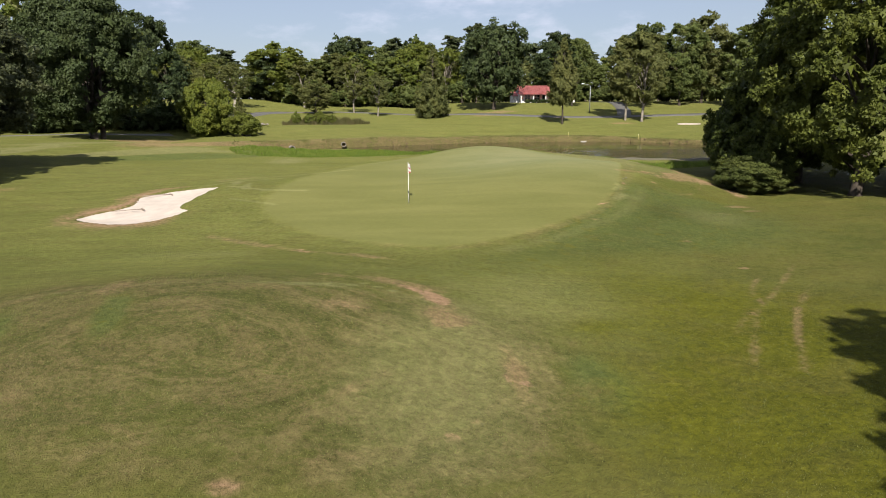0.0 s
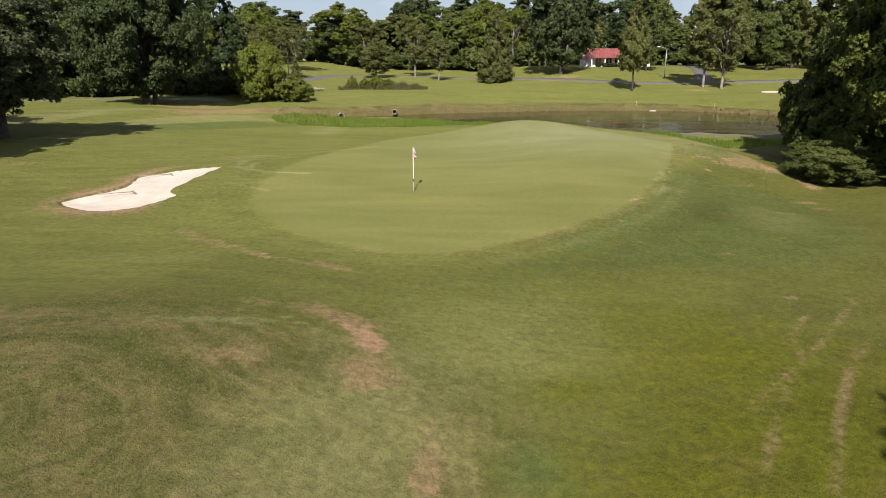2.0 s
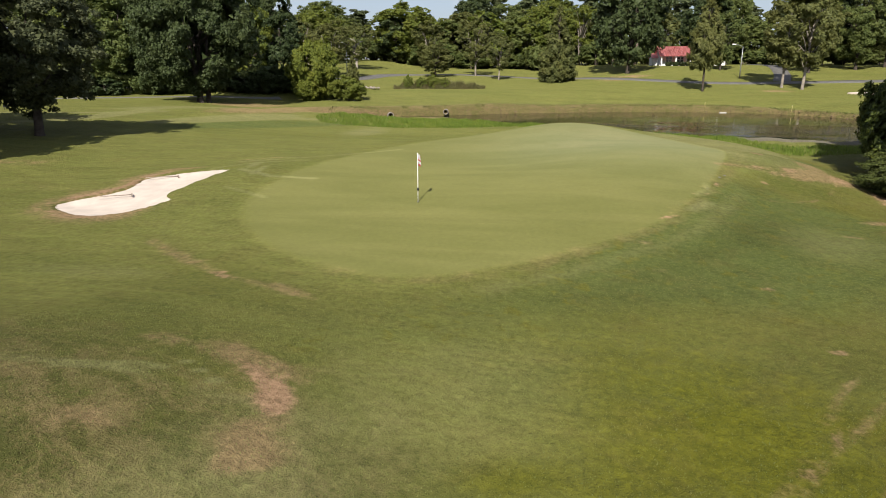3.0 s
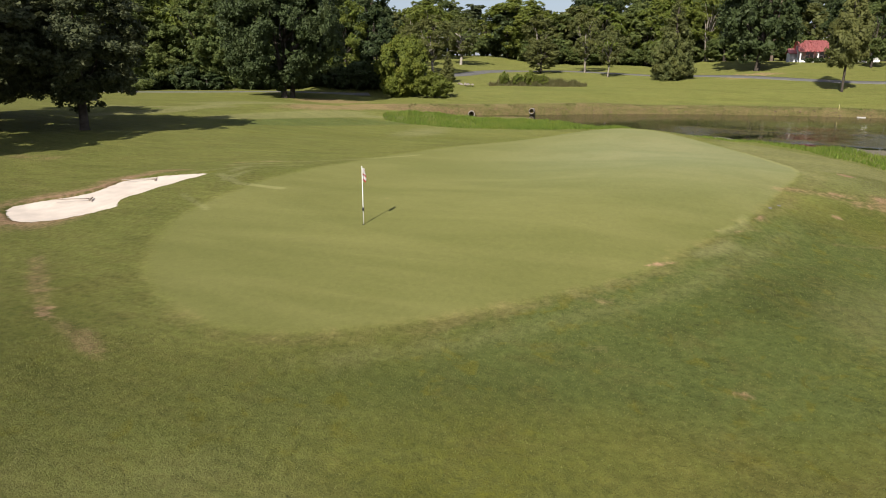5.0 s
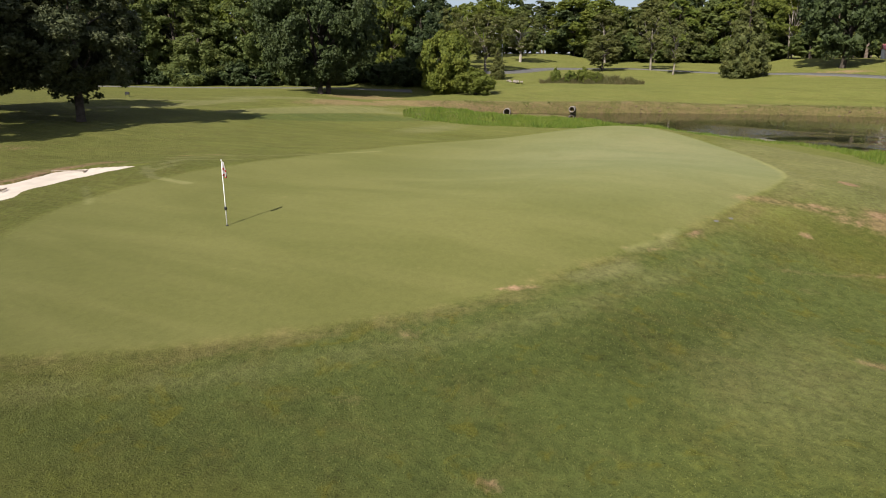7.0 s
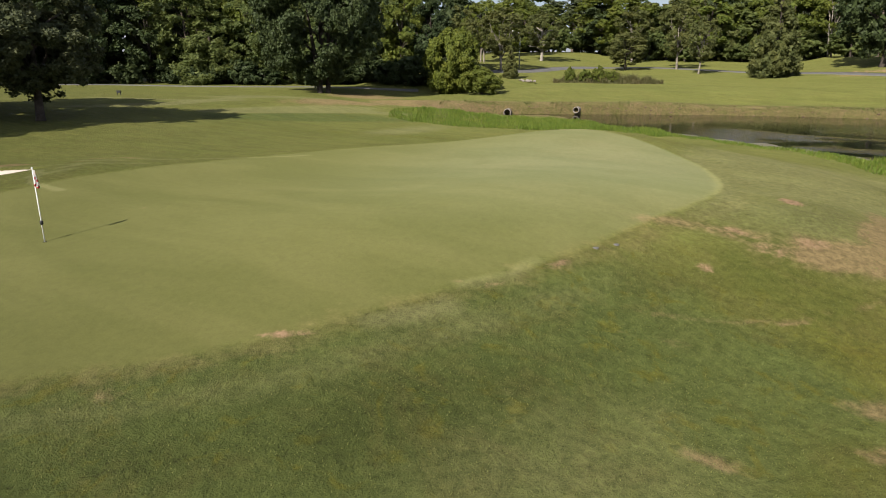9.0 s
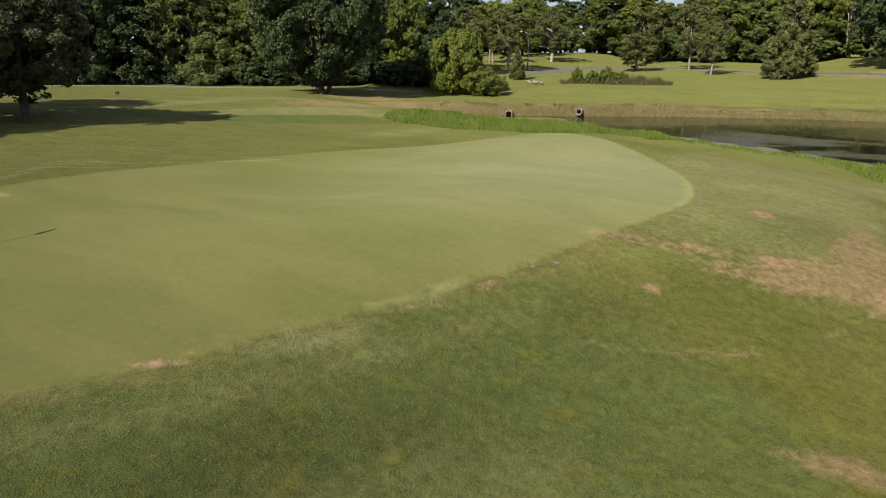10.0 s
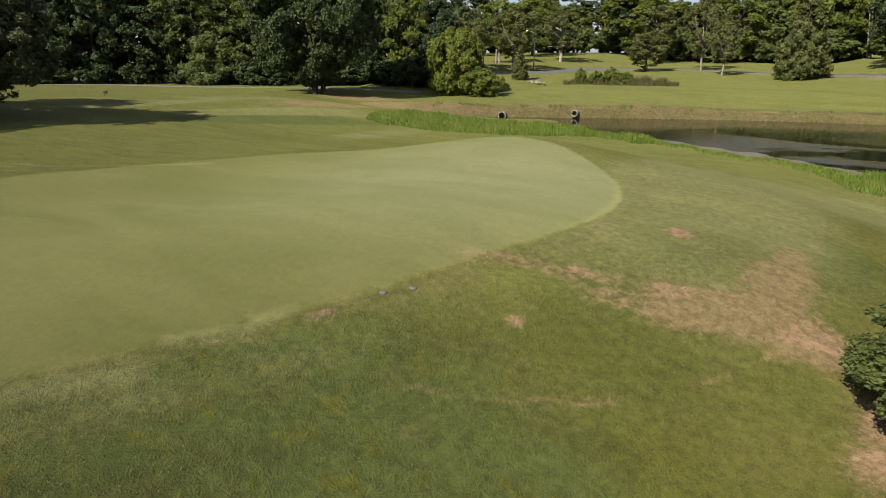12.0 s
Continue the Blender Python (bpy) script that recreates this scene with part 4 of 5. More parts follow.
SHRUB = [make_tree(81, "shrub", 6, 4, 40, 16, 36000, 0.115, BUSH_LEAF, BARK, 0.16, 3, 0.02), make_tree(82, "shrub", 6, 4, 30, 12, 14000, 0.14, MAPLE_LEAF, BARK, 0.16, 3, 0.02),
         make_tree(83, "shrub", 4, 2.6, 30, 12, 24000, 0.075, STAND_LEAF, BARK, 0.09, 3, 0.02), make_tree(85, "shrub", 4, 2.6, 40, 16, 90000, 0.050, SHRUB_LEAF, BARK, 0.09, 3, 0.02), make_tree(84, "shrub", 6, 4, 20, 8, 2400, 0.36, OAK_LEAF, BARK, 0.16, 3, 0.02), make_tree(86, "shrub", 6, 4, 20, 8, 2400, 0.36, DARK_LEAF, BARK, 0.16, 3, 0.02)]

# trees standing alone
plant(BROAD[0], -44.0, 58, 20.5, 8.8, 20, "oak_tree", "large spreading dark green oak with three stems at the fairway edge", "oak")
plant(NEAR[0], -33.0, 16.0, 11.8, 5.6, 0, "shade_tree", "dark green shade tree with a short trunk on the fairway", "tree", "shade trees on the fairway")
plant(NEAR[0], -37.2, 11.6, 11.6, 5.8, 70, "shade_tree", "dark green shade tree with a low crown on the fairway", "tree", "shade trees on the fairway")
plant(NEAR[1], -45.0, 15.0, 12.8, 5.8, 150, "shade_tree", "dark green shade tree behind two others on the fairway", "tree", "shade trees on the fairway")
plant(NEAR[1], -31.2, 2.6, 15.0, 4.2, 200, "shade_tree", "dark green shade tree throwing a long shadow on the fairway", "tree", "shade trees on the fairway")
plant(SHRUB[0], -34.0, 75.7, 9.4, 4.5, 0, "round_bush", "tall round yellow-green bush at the wood's edge", "bush")
plant(SHRUB[1], -26.4, 70.2, 3.6, 3.0, 40, "low_bush", "low olive green bush beside the clay bank", "bush")
plant(MIDDLE[2], -21.3, 114.8, 6.8, 4.0, 10, "round_bush", "dark olive round bush by the cart path", "bush")
plant(SPARSE[0], -13.4, 121.0, 12.5, 4.4, 0, "small_tree", "slender pale-barked tree with thin yellow-green leaves", "tree")
plant(SPARSE[0], -7.3, 111.5, 9.5, 3.4, 90, "small_tree", "thin straggly young tree with sparse leaves", "tree")
plant(CEDAR[0], 4.6, 108.6, 15.0, 4.2, 0, "cedar_tree", "dense olive green cedar by the cart path", "cedar")
plant(BROAD[1], 19.1, 118.7, 19.5, 8.4, 0, "oak_tree", "broad dark green oak shading the lawn", "oak")
plant(JUNIPER, 29.4, 92.6, 16.6, 3.6, 80, "juniper_tree", "olive green juniper with a thin bare stem on the far bank", "juniper")
plant(TALL[0], 43.6, 98.5, 16.5, 4.6, 0, "tall_tree", "tall pale-trunked tree beyond the pond", "tree")
plant(TALL[0], 46.2, 96.2, 17.5, 5.2, 50, "tall_tree", "tall olive tree with a pale trunk beyond the pond", "tree")

# trees beside the last viewpoints
# the one at (34, -12.5) is unseen and shades the stand from the south
for i, (x, y, tall, wide, k) in enumerate([(29.5, 7.0, 17, 6.6, 0), (30.7, 15.5, 16, 6.0, 1), (36.0, 0.0, 18, 7.0, 1), (33.6, 23.5, 13, 5.0, 2), (40.0, 9.0, 20, 8.0, 2), (34.0, -12.5, 15, 6.0, 2)]):
    plant(SIDE[k], x, y, tall, wide, 50 * i, "broadleaf_tree", "leafy broadleaf tree in a dense stand beside the green", "tree", "stand of trees beside the green")
for i, (x, y, tall, wide) in enumerate([(24.3, 10.4, 2.4, 2.7), (26.2, 13.4, 4.2, 2.6), (27.2, 16.4, 5.5, 3.0), (28.4, 21.3, 7.0, 3.2)]):
    plant(SHRUB[3 if i == 0 else 2], x, y, tall, wide, 70 * i, "shrub", "leafy green shrub at the foot of the tree stand", "shrub", "shrubs under the stand of trees")
plant(SIDE[2], 14.3, -36.4, 14.2, 6.0, 0, "broadleaf_tree", "broadleaf tree throwing its shadow on the rough", "tree", "stand of trees beside the green")

# the wood along the lane
wood = random.Random(5)
EDGE = [(-118, 0), (-108, 28), (-101, 50), (-88, 64), (-74, 70), (-62, 76), (-54, 81)]
for row in range(3):
    for (ax, ay), (bx, by) in zip(EDGE, EDGE[1:]):
        n = max(2, round(math.hypot(bx - ax, by - ay) / 7.5))
        for j in range(n):
            f = (j + wood.random() * 0.8) / n
            x, y = ax + (bx - ax) * f - 0.55 * row * 8 + wood.uniform(-1.5, 1.5), ay + (by - ay) * f + 0.83 * row * 8 + wood.uniform(-1.5, 1.5)
            kind = wood.choice((UPRIGHT[0], UPRIGHT[1], UPRIGHT[1], UPRIGHT[2], UPRIGHT[3], BROAD[1]) if row == 0 else BEHIND)
            plant(kind, x, y, wood.uniform(15, 20) + 2.5 * row, wood.uniform(5.5, 7.5), wood.uniform(0, 360), "woodland_tree", "tall dense broadleaf tree at the edge of the wood", "tree", "trees of the wood")
for (ax, ay), (bx, by) in zip(EDGE, EDGE[1:]):
    for j in range(3):
        f = (j + wood.random()) / 3
        plant(SHRUB[5], ax + (bx - ax) * f + 1.5, ay + (by - ay) * f - 2.5, wood.uniform(2.5, 4.5), wood.uniform(2.4, 3.6), wood.uniform(0, 360), "undergrowth_shrub", "dark undergrowth shrub at the edge of the wood", "shrub", "undergrowth of the wood")

# the wood's low end, behind the round bush
for i, (x, y, tall, wide, kind) in enumerate([(-51.5, 83.5, 17.5, 5.2, MIDDLE[0]), (-47.6, 81.0, 14.0, 4.2, MIDDLE[3]), (-46.2, 87.0, 18.0, 5.0, MIDDLE[1]), (-42.6, 82.5, 13.0, 3.8, MIDDLE[1]), (-41.0, 88.5, 10.5, 3.6, MIDDLE[2]), (-55.0, 88.0, 19.0, 5.5, MIDDLE[1])]):
    plant(kind, x, y, tall, wide, 61 * i, "woodland_tree", "broadleaf tree at the low end of the wood", "tree", "trees of the wood")
for i, (x, y, tall, wide) in enumerate([(-52, 79.5, 4.5, 3.6), (-47.5, 77.5, 4.0, 3.4), (-43.0, 78.5, 4.8, 3.6), (-39.5, 80.5, 4.4, 3.4), (-36.5, 83.0, 3.6, 3.2), (-32.5, 81.0, 2.8, 2.6)]):
    plant(SHRUB[5], x, y, tall, wide, 83 * i, "undergrowth_shrub", "dark undergrowth shrub at the edge of the wood", "shrub", "undergrowth of the wood")


def x_gap(x):
    return x < 15 or x > 60


# far trees beyond the pond: x, y, height, crown radius, kind
FAR = [(-37, 95, 16, 5, "s"), (-46, 104, 18, 5, "s"), (-40, 118, 15, 5, "s"), (-52, 128, 20, 7, "m"), (-36, 150, 24, 9, "m"), (-20, 165, 23, 8, "u"), (-28, 140, 15, 5, "s"), (-4, 150, 17, 6, "s"),
       (-60, 150, 24, 8, "u"), (-70, 130, 22, 8, "u"), (2, 158, 23, 8, "m"), (10, 148, 19, 6, "s"), (-12, 175, 22, 7, "u"), (12, 165, 24, 5, "p"), (18, 152, 23, 5, "p"), (24, 156, 23, 6, "p")]
FAR_RIGHT = [(38.0, 121.5, 13, 3.6, "u"), (40, 150, 21, 7, "u"), (47, 158, 20, 7, "u"), (58, 130, 20, 6.5, "u"), (64, 122, 21, 6.5, "u"), (71, 126, 22, 7, "o"), (78, 118, 21, 7, "u"), (86, 122, 22, 7, "o"), (66, 150, 24, 7, "u"), (95, 130, 22, 7, "u"),
             (54, 118, 18, 5, "o"), (80, 104, 19, 6, "u"), (92, 108, 20, 6, "u"), (104, 112, 20, 6, "o")]
KINDS = {"s": SPARSE, "o": [MIDDLE[2]], "u": MIDDLE[:2], "m": [MIDDLE[3]], "p": PINE}
WORDS = {"s": "thin light green tree on the far lawn", "o": "olive green tree beyond the pond", "u": "dense dark green tree beyond the pond", "m": "wide yellow-green tree beyond the pond", "p": "tall pine with a bare trunk beyond the pond"}
for i, (x, y, tall, wide, k) in enumerate(FAR + FAR_RIGHT):
    plant(KINDS[k][i % len(KINDS[k])], x, y, tall * (0.66 if x < -30 else 0.80 if x < 15 else 0.92), wide, 47 * i, "pine_tree" if k == "p" else "far_tree", WORDS[k], "pine" if k == "p" else "tree", "trees beyond the pond")
for i in range(58):
    x = -96 + 3.6 * i + wood.uniform(-1.5, 1.5)
    y = (156 if x_gap(x) else 168) + wood.uniform(-7, 9)
    kind = (BEHIND[0], BEHIND[2], BEHIND[3], BEHIND[2], BEHIND[1])[wood.randrange(5)]
    plant(kind, x, y, wood.uniform(11.5, 16.5) * (0.8 if x < -25 else 1.0), wood.uniform(4.6, 6.6), wood.uniform(0, 360), "far_tree", "broadleaf tree of the distant tree line", "tree", "distant tree line")
for i in range(60):
    x, y = -100 + 3.7 * i + wood.uniform(-1.5, 1.5), 190 + wood.uniform(-10, 16)
    plant(PINE[i % 2] if i % 3 else BEHIND[i % 2], x, y, wood.uniform(16, 21.5) * (0.8 if x < -25 else 1.0), wood.uniform(4.0, 5.6), wood.uniform(0, 360), "pine_tree" if i % 3 else "far_tree", "tall tree of the distant tree line", "tree", "distant tree line")
for i in range(50):
    x = -100 + 4.3 * i + wood.uniform(-2, 2)
    plant(SHRUB[4], x, (149 if x_gap(x) else 160 if x < 62 else 138) + wood.uniform(-4, 5), wood.uniform(3.5, 6.5), wood.uniform(3.6, 5.2), wood.uniform(0, 360), "thicket_shrub", "dark thicket shrub under the distant trees", "shrub", "thicket under the distant trees")


# ---- the flag ----
def flagstick():
    root = tagged(new("flagstick"), "white golf flagstick with a limp red and white flag", "flagstick")
    root.location = (0, 0, ground_z(0, 0))
    bm = bmesh.new()
    tube(bm, [(0, 0, -0.1), (0, 0, 0.9), (0, 0, 2.10)], [0.018, 0.016, 0.012], 12)
    bmesh.ops.create_uvsphere(bm, u_segments=10, v_segments=6, radius=0.026, matrix=Matrix.Translation((0, 0, 2.11)))
    part("pole", bm, WHITE_PAINT, root, "white fibreglass pole", True)
    bm = bmesh.new()
    rows = 14
    grid = []
    for i in range(rows + 1):
        f = i / rows
        ring = []
        for j in range(9):
            g = j / 8
            out = 0.02 + g * (0.05 + 0.14 * f) * (1 - 0.35 * max(0, f - 0.8) * 5)
            ring.append(bm.verts.new((out * math.cos(0.5) + 0.035 * math.sin(9 * g + 2 * f), out * math.sin(0.5) * 0.4 + 0.045 * math.sin(13 * g + 3 * f) * f, 2.06 - 0.44 * f - 0.08 * g * f)))
        grid.append(ring)
    for a, b in zip(grid, grid[1:]):
        for j in range(8):
            bm.faces.new((a[j], a[j + 1], b[j + 1], b[j]))
    bmesh.ops.solidify(bm, geom=bm.faces[:], thickness=0.004)
    flag = part("flag", bm, WHITE_CLOTH, root, "limp white flag with red patches", True)
    flag.data.materials.append(RED_CLOTH)
    for poly in flag.data.polygons:
        c = poly.center
        if math.sin(23 * c.x + 31 * c.z) > 0.45 and c.z < 1.97:
            poly.material_index = 1
    bm = bmesh.new()
    tube(bm, [(0, 0, 0.50), (0, 0, 0.53), (0, 0, 0.60), (0, 0, 0.63)], [0.022, 0.045, 0.045, 0.022], 12)
    part("clip", bm, DARK_METAL, root, "dark collar clip", True)
    # a flat black disc paints the shaded hole
    bm = bmesh.new()
    tube(bm, [(0, 0, -0.02), (0, 0, 0.006)], [0.054, 0.054], 20)
    part("cup", bm, HOLE_SHADE, root, "black disc in place of the shaded hole")
    return root


flagstick()


def rake(x, y, turn, length=1.6):
    root = tagged(new("bunker_rake"), "brown wooden bunker rake lying on the white sand", "rake", "bunker rakes")
    z = ground_z(x, y) - 0.20
    root.matrix_basis = pose(x, y, z + 0.06, 0, 0, turn)
    bm = bmesh.new()
    tube(bm, [(0, 0, 0.02), (length * 0.5, 0, 0.04), (length, 0, 0.03)], [0.022, 0.02, 0.02], 8)
    part("handle", bm, RAKE_WOOD, root, "", True)
    bm = bmesh.new()
    box(bm, -0.03, -0.30, -0.01, 0.03, 0.30, 0.045, 0.008)
    part("head", bm, RAKE_WOOD, root)
    for i in range(10):
        bm = bmesh.new()
        tube(bm, [(0, -0.27 + 0.06 * i, 0), (0.02, -0.27 + 0.06 * i, -0.07)], [0.008, 0.004], 5)
        part("tine", bm, RAKE_WOOD, root)
    return root


rake(-14.2, 4.3, 215)
rake(-14.35, 0.55, 216)


# ---- sprinklers ----
def sprinkler_cover(x, y):
    root = tagged(new("sprinkler_cover"), "flat grey round sprinkler cover set in the turf", "sprinkler", "sprinkler covers beside the green")
    root.location = (x, y, ground_z(x, y) + 0.004)
    bm = bmesh.new()
    tube(bm, [(0, 0, -0.05), (0, 0, 0.004), (0, 0, 0.008)], [0.08, 0.08, 0.07], 20)
    part("rim", bm, ASPHALT, root, "", True)
    bm = bmesh.new()
    tube(bm, [(0, 0, 0.004), (0, 0, 0.012)], [0.045, 0.04], 16)
    part("cap", bm, ASPHALT, root, "grey cap")


sprinkler_cover(14.15, 7.3)
sprinkler_cover(13.8, 6.75)


# ---- culverts ----
def culvert(x, y, z, turn, r=0.55):
    root = tagged(new("culvert_pipe"), "round concrete culvert pipe sticking out of the clay bank", "culvert", "culverts in the pond bank")
    root.matrix_basis = pose(x, y, z, 0, 0, turn)
    bm = bmesh.new()
    n = 28
    rings = []
    for rad, yy in ((r * 0.8, 2.0), (r * 0.8, -0.04), (r * 0.84, -0.08), (r * 0.98, -0.08), (r * 1.02, -0.04), (r * 1.02, 0.22), (r, 0.25), (r, 2.2)):
        rings.append([bm.verts.new((rad * math.cos(2 * math.pi * j / n), yy, rad * math.sin(2 * math.pi * j / n))) for j in range(n)])
    for a, b in zip(rings, rings[1:]):
        for j in range(n):
            bm.faces.new((a[j], a[(j + 1) % n], b[(j + 1) % n], b[j]))
    part("pipe", bm, CONCRETE, root, "", True)
    # a black plug paints the shade deep in the pipe
    bm = bmesh.new()
    tube(bm, [(0, 1.6, 0), (0, 1.95, 0)], [r * 0.79, r * 0.79], n)
    part("inside", bm, HOLE_SHADE, root, "black plug in place of the shade inside the pipe")
    return root


culvert(-10.9, 66.9, -0.52, 8, 0.38)
culvert(-18.0, 62.6, -0.86, 20, 0.45)


# ---- the house ----
def house(x, y, turn):
    root = tagged(new("house"), "white single-storey house with a red metal roof and a front porch", "house")
    x, y, k = far_place(x, y)
    root.matrix_basis = pose(x, y, ground_z(x, y) - 0.3, 0, 0, turn) @ Matrix.Scale(k, 4)
    w, d, e, rise = 6.4, 4.0, 2.4, 2.0
    bm = bmesh.new()
    box(bm, -w, -d + 1.6, 0, w, d, e)
    part("wall", bm, WHITE_PAINT, root, "white boarded wall")
    for side in (-1, 1):
        bm = bmesh.new()
        v = [bm.verts.new(p) for p in ((side * w, -d + 1.6, e), (side * w, d, e), (side * w, 0, e + rise * 0.92))]
        bm.faces.new(v)
        bmesh.ops.solidify(bm, geom=bm.faces[:], thickness=0.15)
        part("gable", bm, WHITE_PAINT, root)
    for side in (-1, 1):
        bm = bmesh.new()
        a, b = Vector((0, 0, e + rise)), Vector((0, side * (d + 0.5), e - 0.15))
        cols = []
        for i in range(105):
            xx, up = -w - 0.4 + (2 * w + 0.8) * i / 104, 0.035 if i % 4 == 0 else 0.0
            cols.append((bm.verts.new((xx, a.y, a.z + up)), bm.verts.new((xx, b.y, b.z + up))))
        for p, q in zip(cols, cols[1:]):
            bm.faces.new((p[0], q[0], q[1], p[1]))
        bmesh.ops.solidify(bm, geom=bm.faces[:], thickness=0.06)
        part("roof", bm, RED_ROOF, root, "red metal roof slope")
    bm = box(bmesh.new(), -w - 0.42, -0.10, e + rise + 0.04, w + 0.42, 0.10, e + rise + 0.11, 0.02)
    part("roof_ridge", bm, RED_ROOF, root)
    bm = bmesh.new()
    box(bm, -w - 0.2, -d - 0.2, -0.1, w + 0.2, -d + 1.6, 0.18, 0.03)
    part("porch_floor", bm, CONCRETE, root)
    for i in range(5):
        bm = bmesh.new()
        xx = -w + 0.15 + (2 * w - 0.3) * i / 4
        box(bm, xx - 0.12, -d - 0.02, 0.18, xx + 0.12, -d + 0.22, e - 0.1, 0.02)
        part("porch_post", bm, WHITE_PAINT, root)
    for xx in (-4.4, -1.9, 1.9, 4.4):
        bm = bmesh.new()
        y0 = -d + 1.6
        for q in ((xx - 0.75, xx - 0.67), (xx + 0.67, xx + 0.75), (xx - 0.04, xx + 0.04)):
            box(bm, q[0], y0 - 0.07, 0.9, q[1], y0 - 0.004, 2.2)
        for q in ((0.85, 0.93), (2.17, 2.25), (1.52, 1.58)):
            box(bm, xx - 0.75, y0 - 0.075, q[0], xx + 0.75, y0 - 0.006, q[1])
        win = part("window", bm, WHITE_PAINT, root, "white sash window")
        bm = bmesh.new()
        box(bm, xx - 0.67, y0 - 0.04, 0.93, xx + 0.67, y0 - 0.01, 2.17)
        part("pane", bm, DARK_GLASS, win, "dark window glass")
    for x0, x1 in ((-7.7, -w - 0.02), (w + 0.02, 8.4)):
        bm = bmesh.new()
        box(bm, x0, -0.6, 0, x1, d - 0.6, 2.1)
        part("side_wing", bm, WHITE_PAINT, root, "white boarded side wing")
        bm = bmesh.new()
        low, high = x0 - 0.25 if x0 < 0 else x0, x1 if x0 < 0 else x1 + 0.25
        v = [[bm.verts.new((xx, yy, zz)) for yy, zz in ((-0.95, 2.0), (d / 2 - 0.6, 2.95), (d - 0.25, 2.0), (d - 0.25, 1.9), (d / 2 - 0.6, 2.83), (-0.95, 1.9))] for xx in (low, high)]
        for i in range(6):
            bm.faces.new((v[0][i], v[0][(i + 1) % 6], v[1][(i + 1) % 6], v[1][i]))
        bm.faces.new(v[0][::-1])
        bm.faces.new(v[1])
        part("wing_roof", bm, RED_ROOF, root, "red metal wing roof")
    bm = bmesh.new()
    box(bm, -0.5, -d + 1.53, 0.18, 0.5, -d + 1.597, 2.2, 0.01)
    part("door", bm, DARK_METAL, root, "dark front door")
    return root


house(33.4, 135.0, 3)


def street_lamp(x, y, tall, turn, group="street lamps"):
    root = tagged(new("street_lamp"), "tall grey street lamp with one bent arm", "street lamp", group)
    x, y, k = far_place(x, y)
    tall *= k
    root.matrix_basis = pose(x, y, ground_z(x, y) - 0.1, 0, 0, turn)
    bm = bmesh.new()
    tube(bm, [(0, 0, 0), (0, 0, tall * 0.5), (0, 0, tall * 0.93)], [0.13, 0.10, 0.07], 10)
    part("pole", bm, GALVANISED, root, "", True)
    bm = bmesh.new()
    tube(bm, [(0, 0, tall * 0.92), (-0.5, 0, tall * 0.965), (-1.5, 0, tall)], [0.05, 0.045, 0.04], 8)
    part("arm", bm, GALVANISED, root, "", True)
    bm = bmesh.new()
    bmesh.ops.create_uvsphere(bm, u_segments=12, v_segments=8, radius=1, matrix=Matrix.Translation((-1.8, 0, tall)) @ Matrix.Diagonal((0.42, 0.18, 0.12, 1)))
    part("lamp_head", bm, WHITE_PAINT, root, "pale lamp head", True)
    return root


street_lamp(39.6, 111.4, 6.3, 0)
street_lamp(-39.4, 90.0, 6.1, 0)
street_lamp(-36.5, 101.0, 6.6, 0)


# ---- reeds and stalks ----
def blades(rng, x, y, tall, width, lean=0.25):
    """Upright grass blades, each one a folded triangle strip."""
    n = len(x)
    z = height(x, y) - 0.03
    a = rng.uniform(0, 2 * math.pi, n)
    side = np.stack([np.cos(a), np.sin(a), np.zeros(n)], -1) * width
    tip = np.stack([rng.normal(size=n) * lean, rng.normal(size=n) * lean, np.ones(n)], -1) * tall[:, None]
    foot = np.stack([x, y, z], -1)
    v = np.stack([foot - side, foot + side, foot + tip * 0.6 + side * 0.7, foot + tip + side * 0.05, foot + tip * 0.6 - side * 0.7], 1).reshape(-1, 3)
    return v, np.arange(n * 5).reshape(-1, 5)


def reed_bed():
    rng = np.random.default_rng(7)
    n = 150000
    x = rng.uniform(-24, 32, n)
    y = rng.uniform(30, 66, n)
    d = pond_depth(x, y)
    wob = 0.5 * np.sin(0.9 * x) + 0.4 * np.sin(2.1 * x + 1)
    landward = 45.6 - 0.25 * (x - 3) - 0.022 * (x - 3) ** 2 - 1.3 * smooth01(x, 6, 12)
    mud = 0.2 + 4.2 * smooth01(x, 3, 6.5) * (1 - smooth01(x, 18.5, 21)) + 6 * smooth01(x, 20.5, 24)
    margin = (x > 1) & (y > landward + wob) & (y < near_shore(x) - mud + 0.3 * wob)
    inlet = ((x + 9) / 14) ** 2 + ((y - 49.4 - 0.25 * (x + 9)) / 6.4) ** 2
    ok = margin | ((inlet < 1 + 0.10 * wob) & (d < 1.2) & (x <= 3))
    ok &= rng.random(n) < 0.9
    x, y = x[ok], y[ok]
    v, f = blades(rng, x, y, rng.uniform(0.12, 0.38, len(x)) * (1 - 0.4 * smooth01(x, 5, 10) * (1 - smooth01(x, 17, 21))) * (0.7 + 0.5 * np.sin(0.8 * x + 0.5 * y) ** 2), 0.028)
    return tagged(new("reeds", array_mesh("reeds", v, f, REED_LEAF)), "bright green reeds and tall grass along the pond margin", "reeds", kind="stuff")


reed_bed()


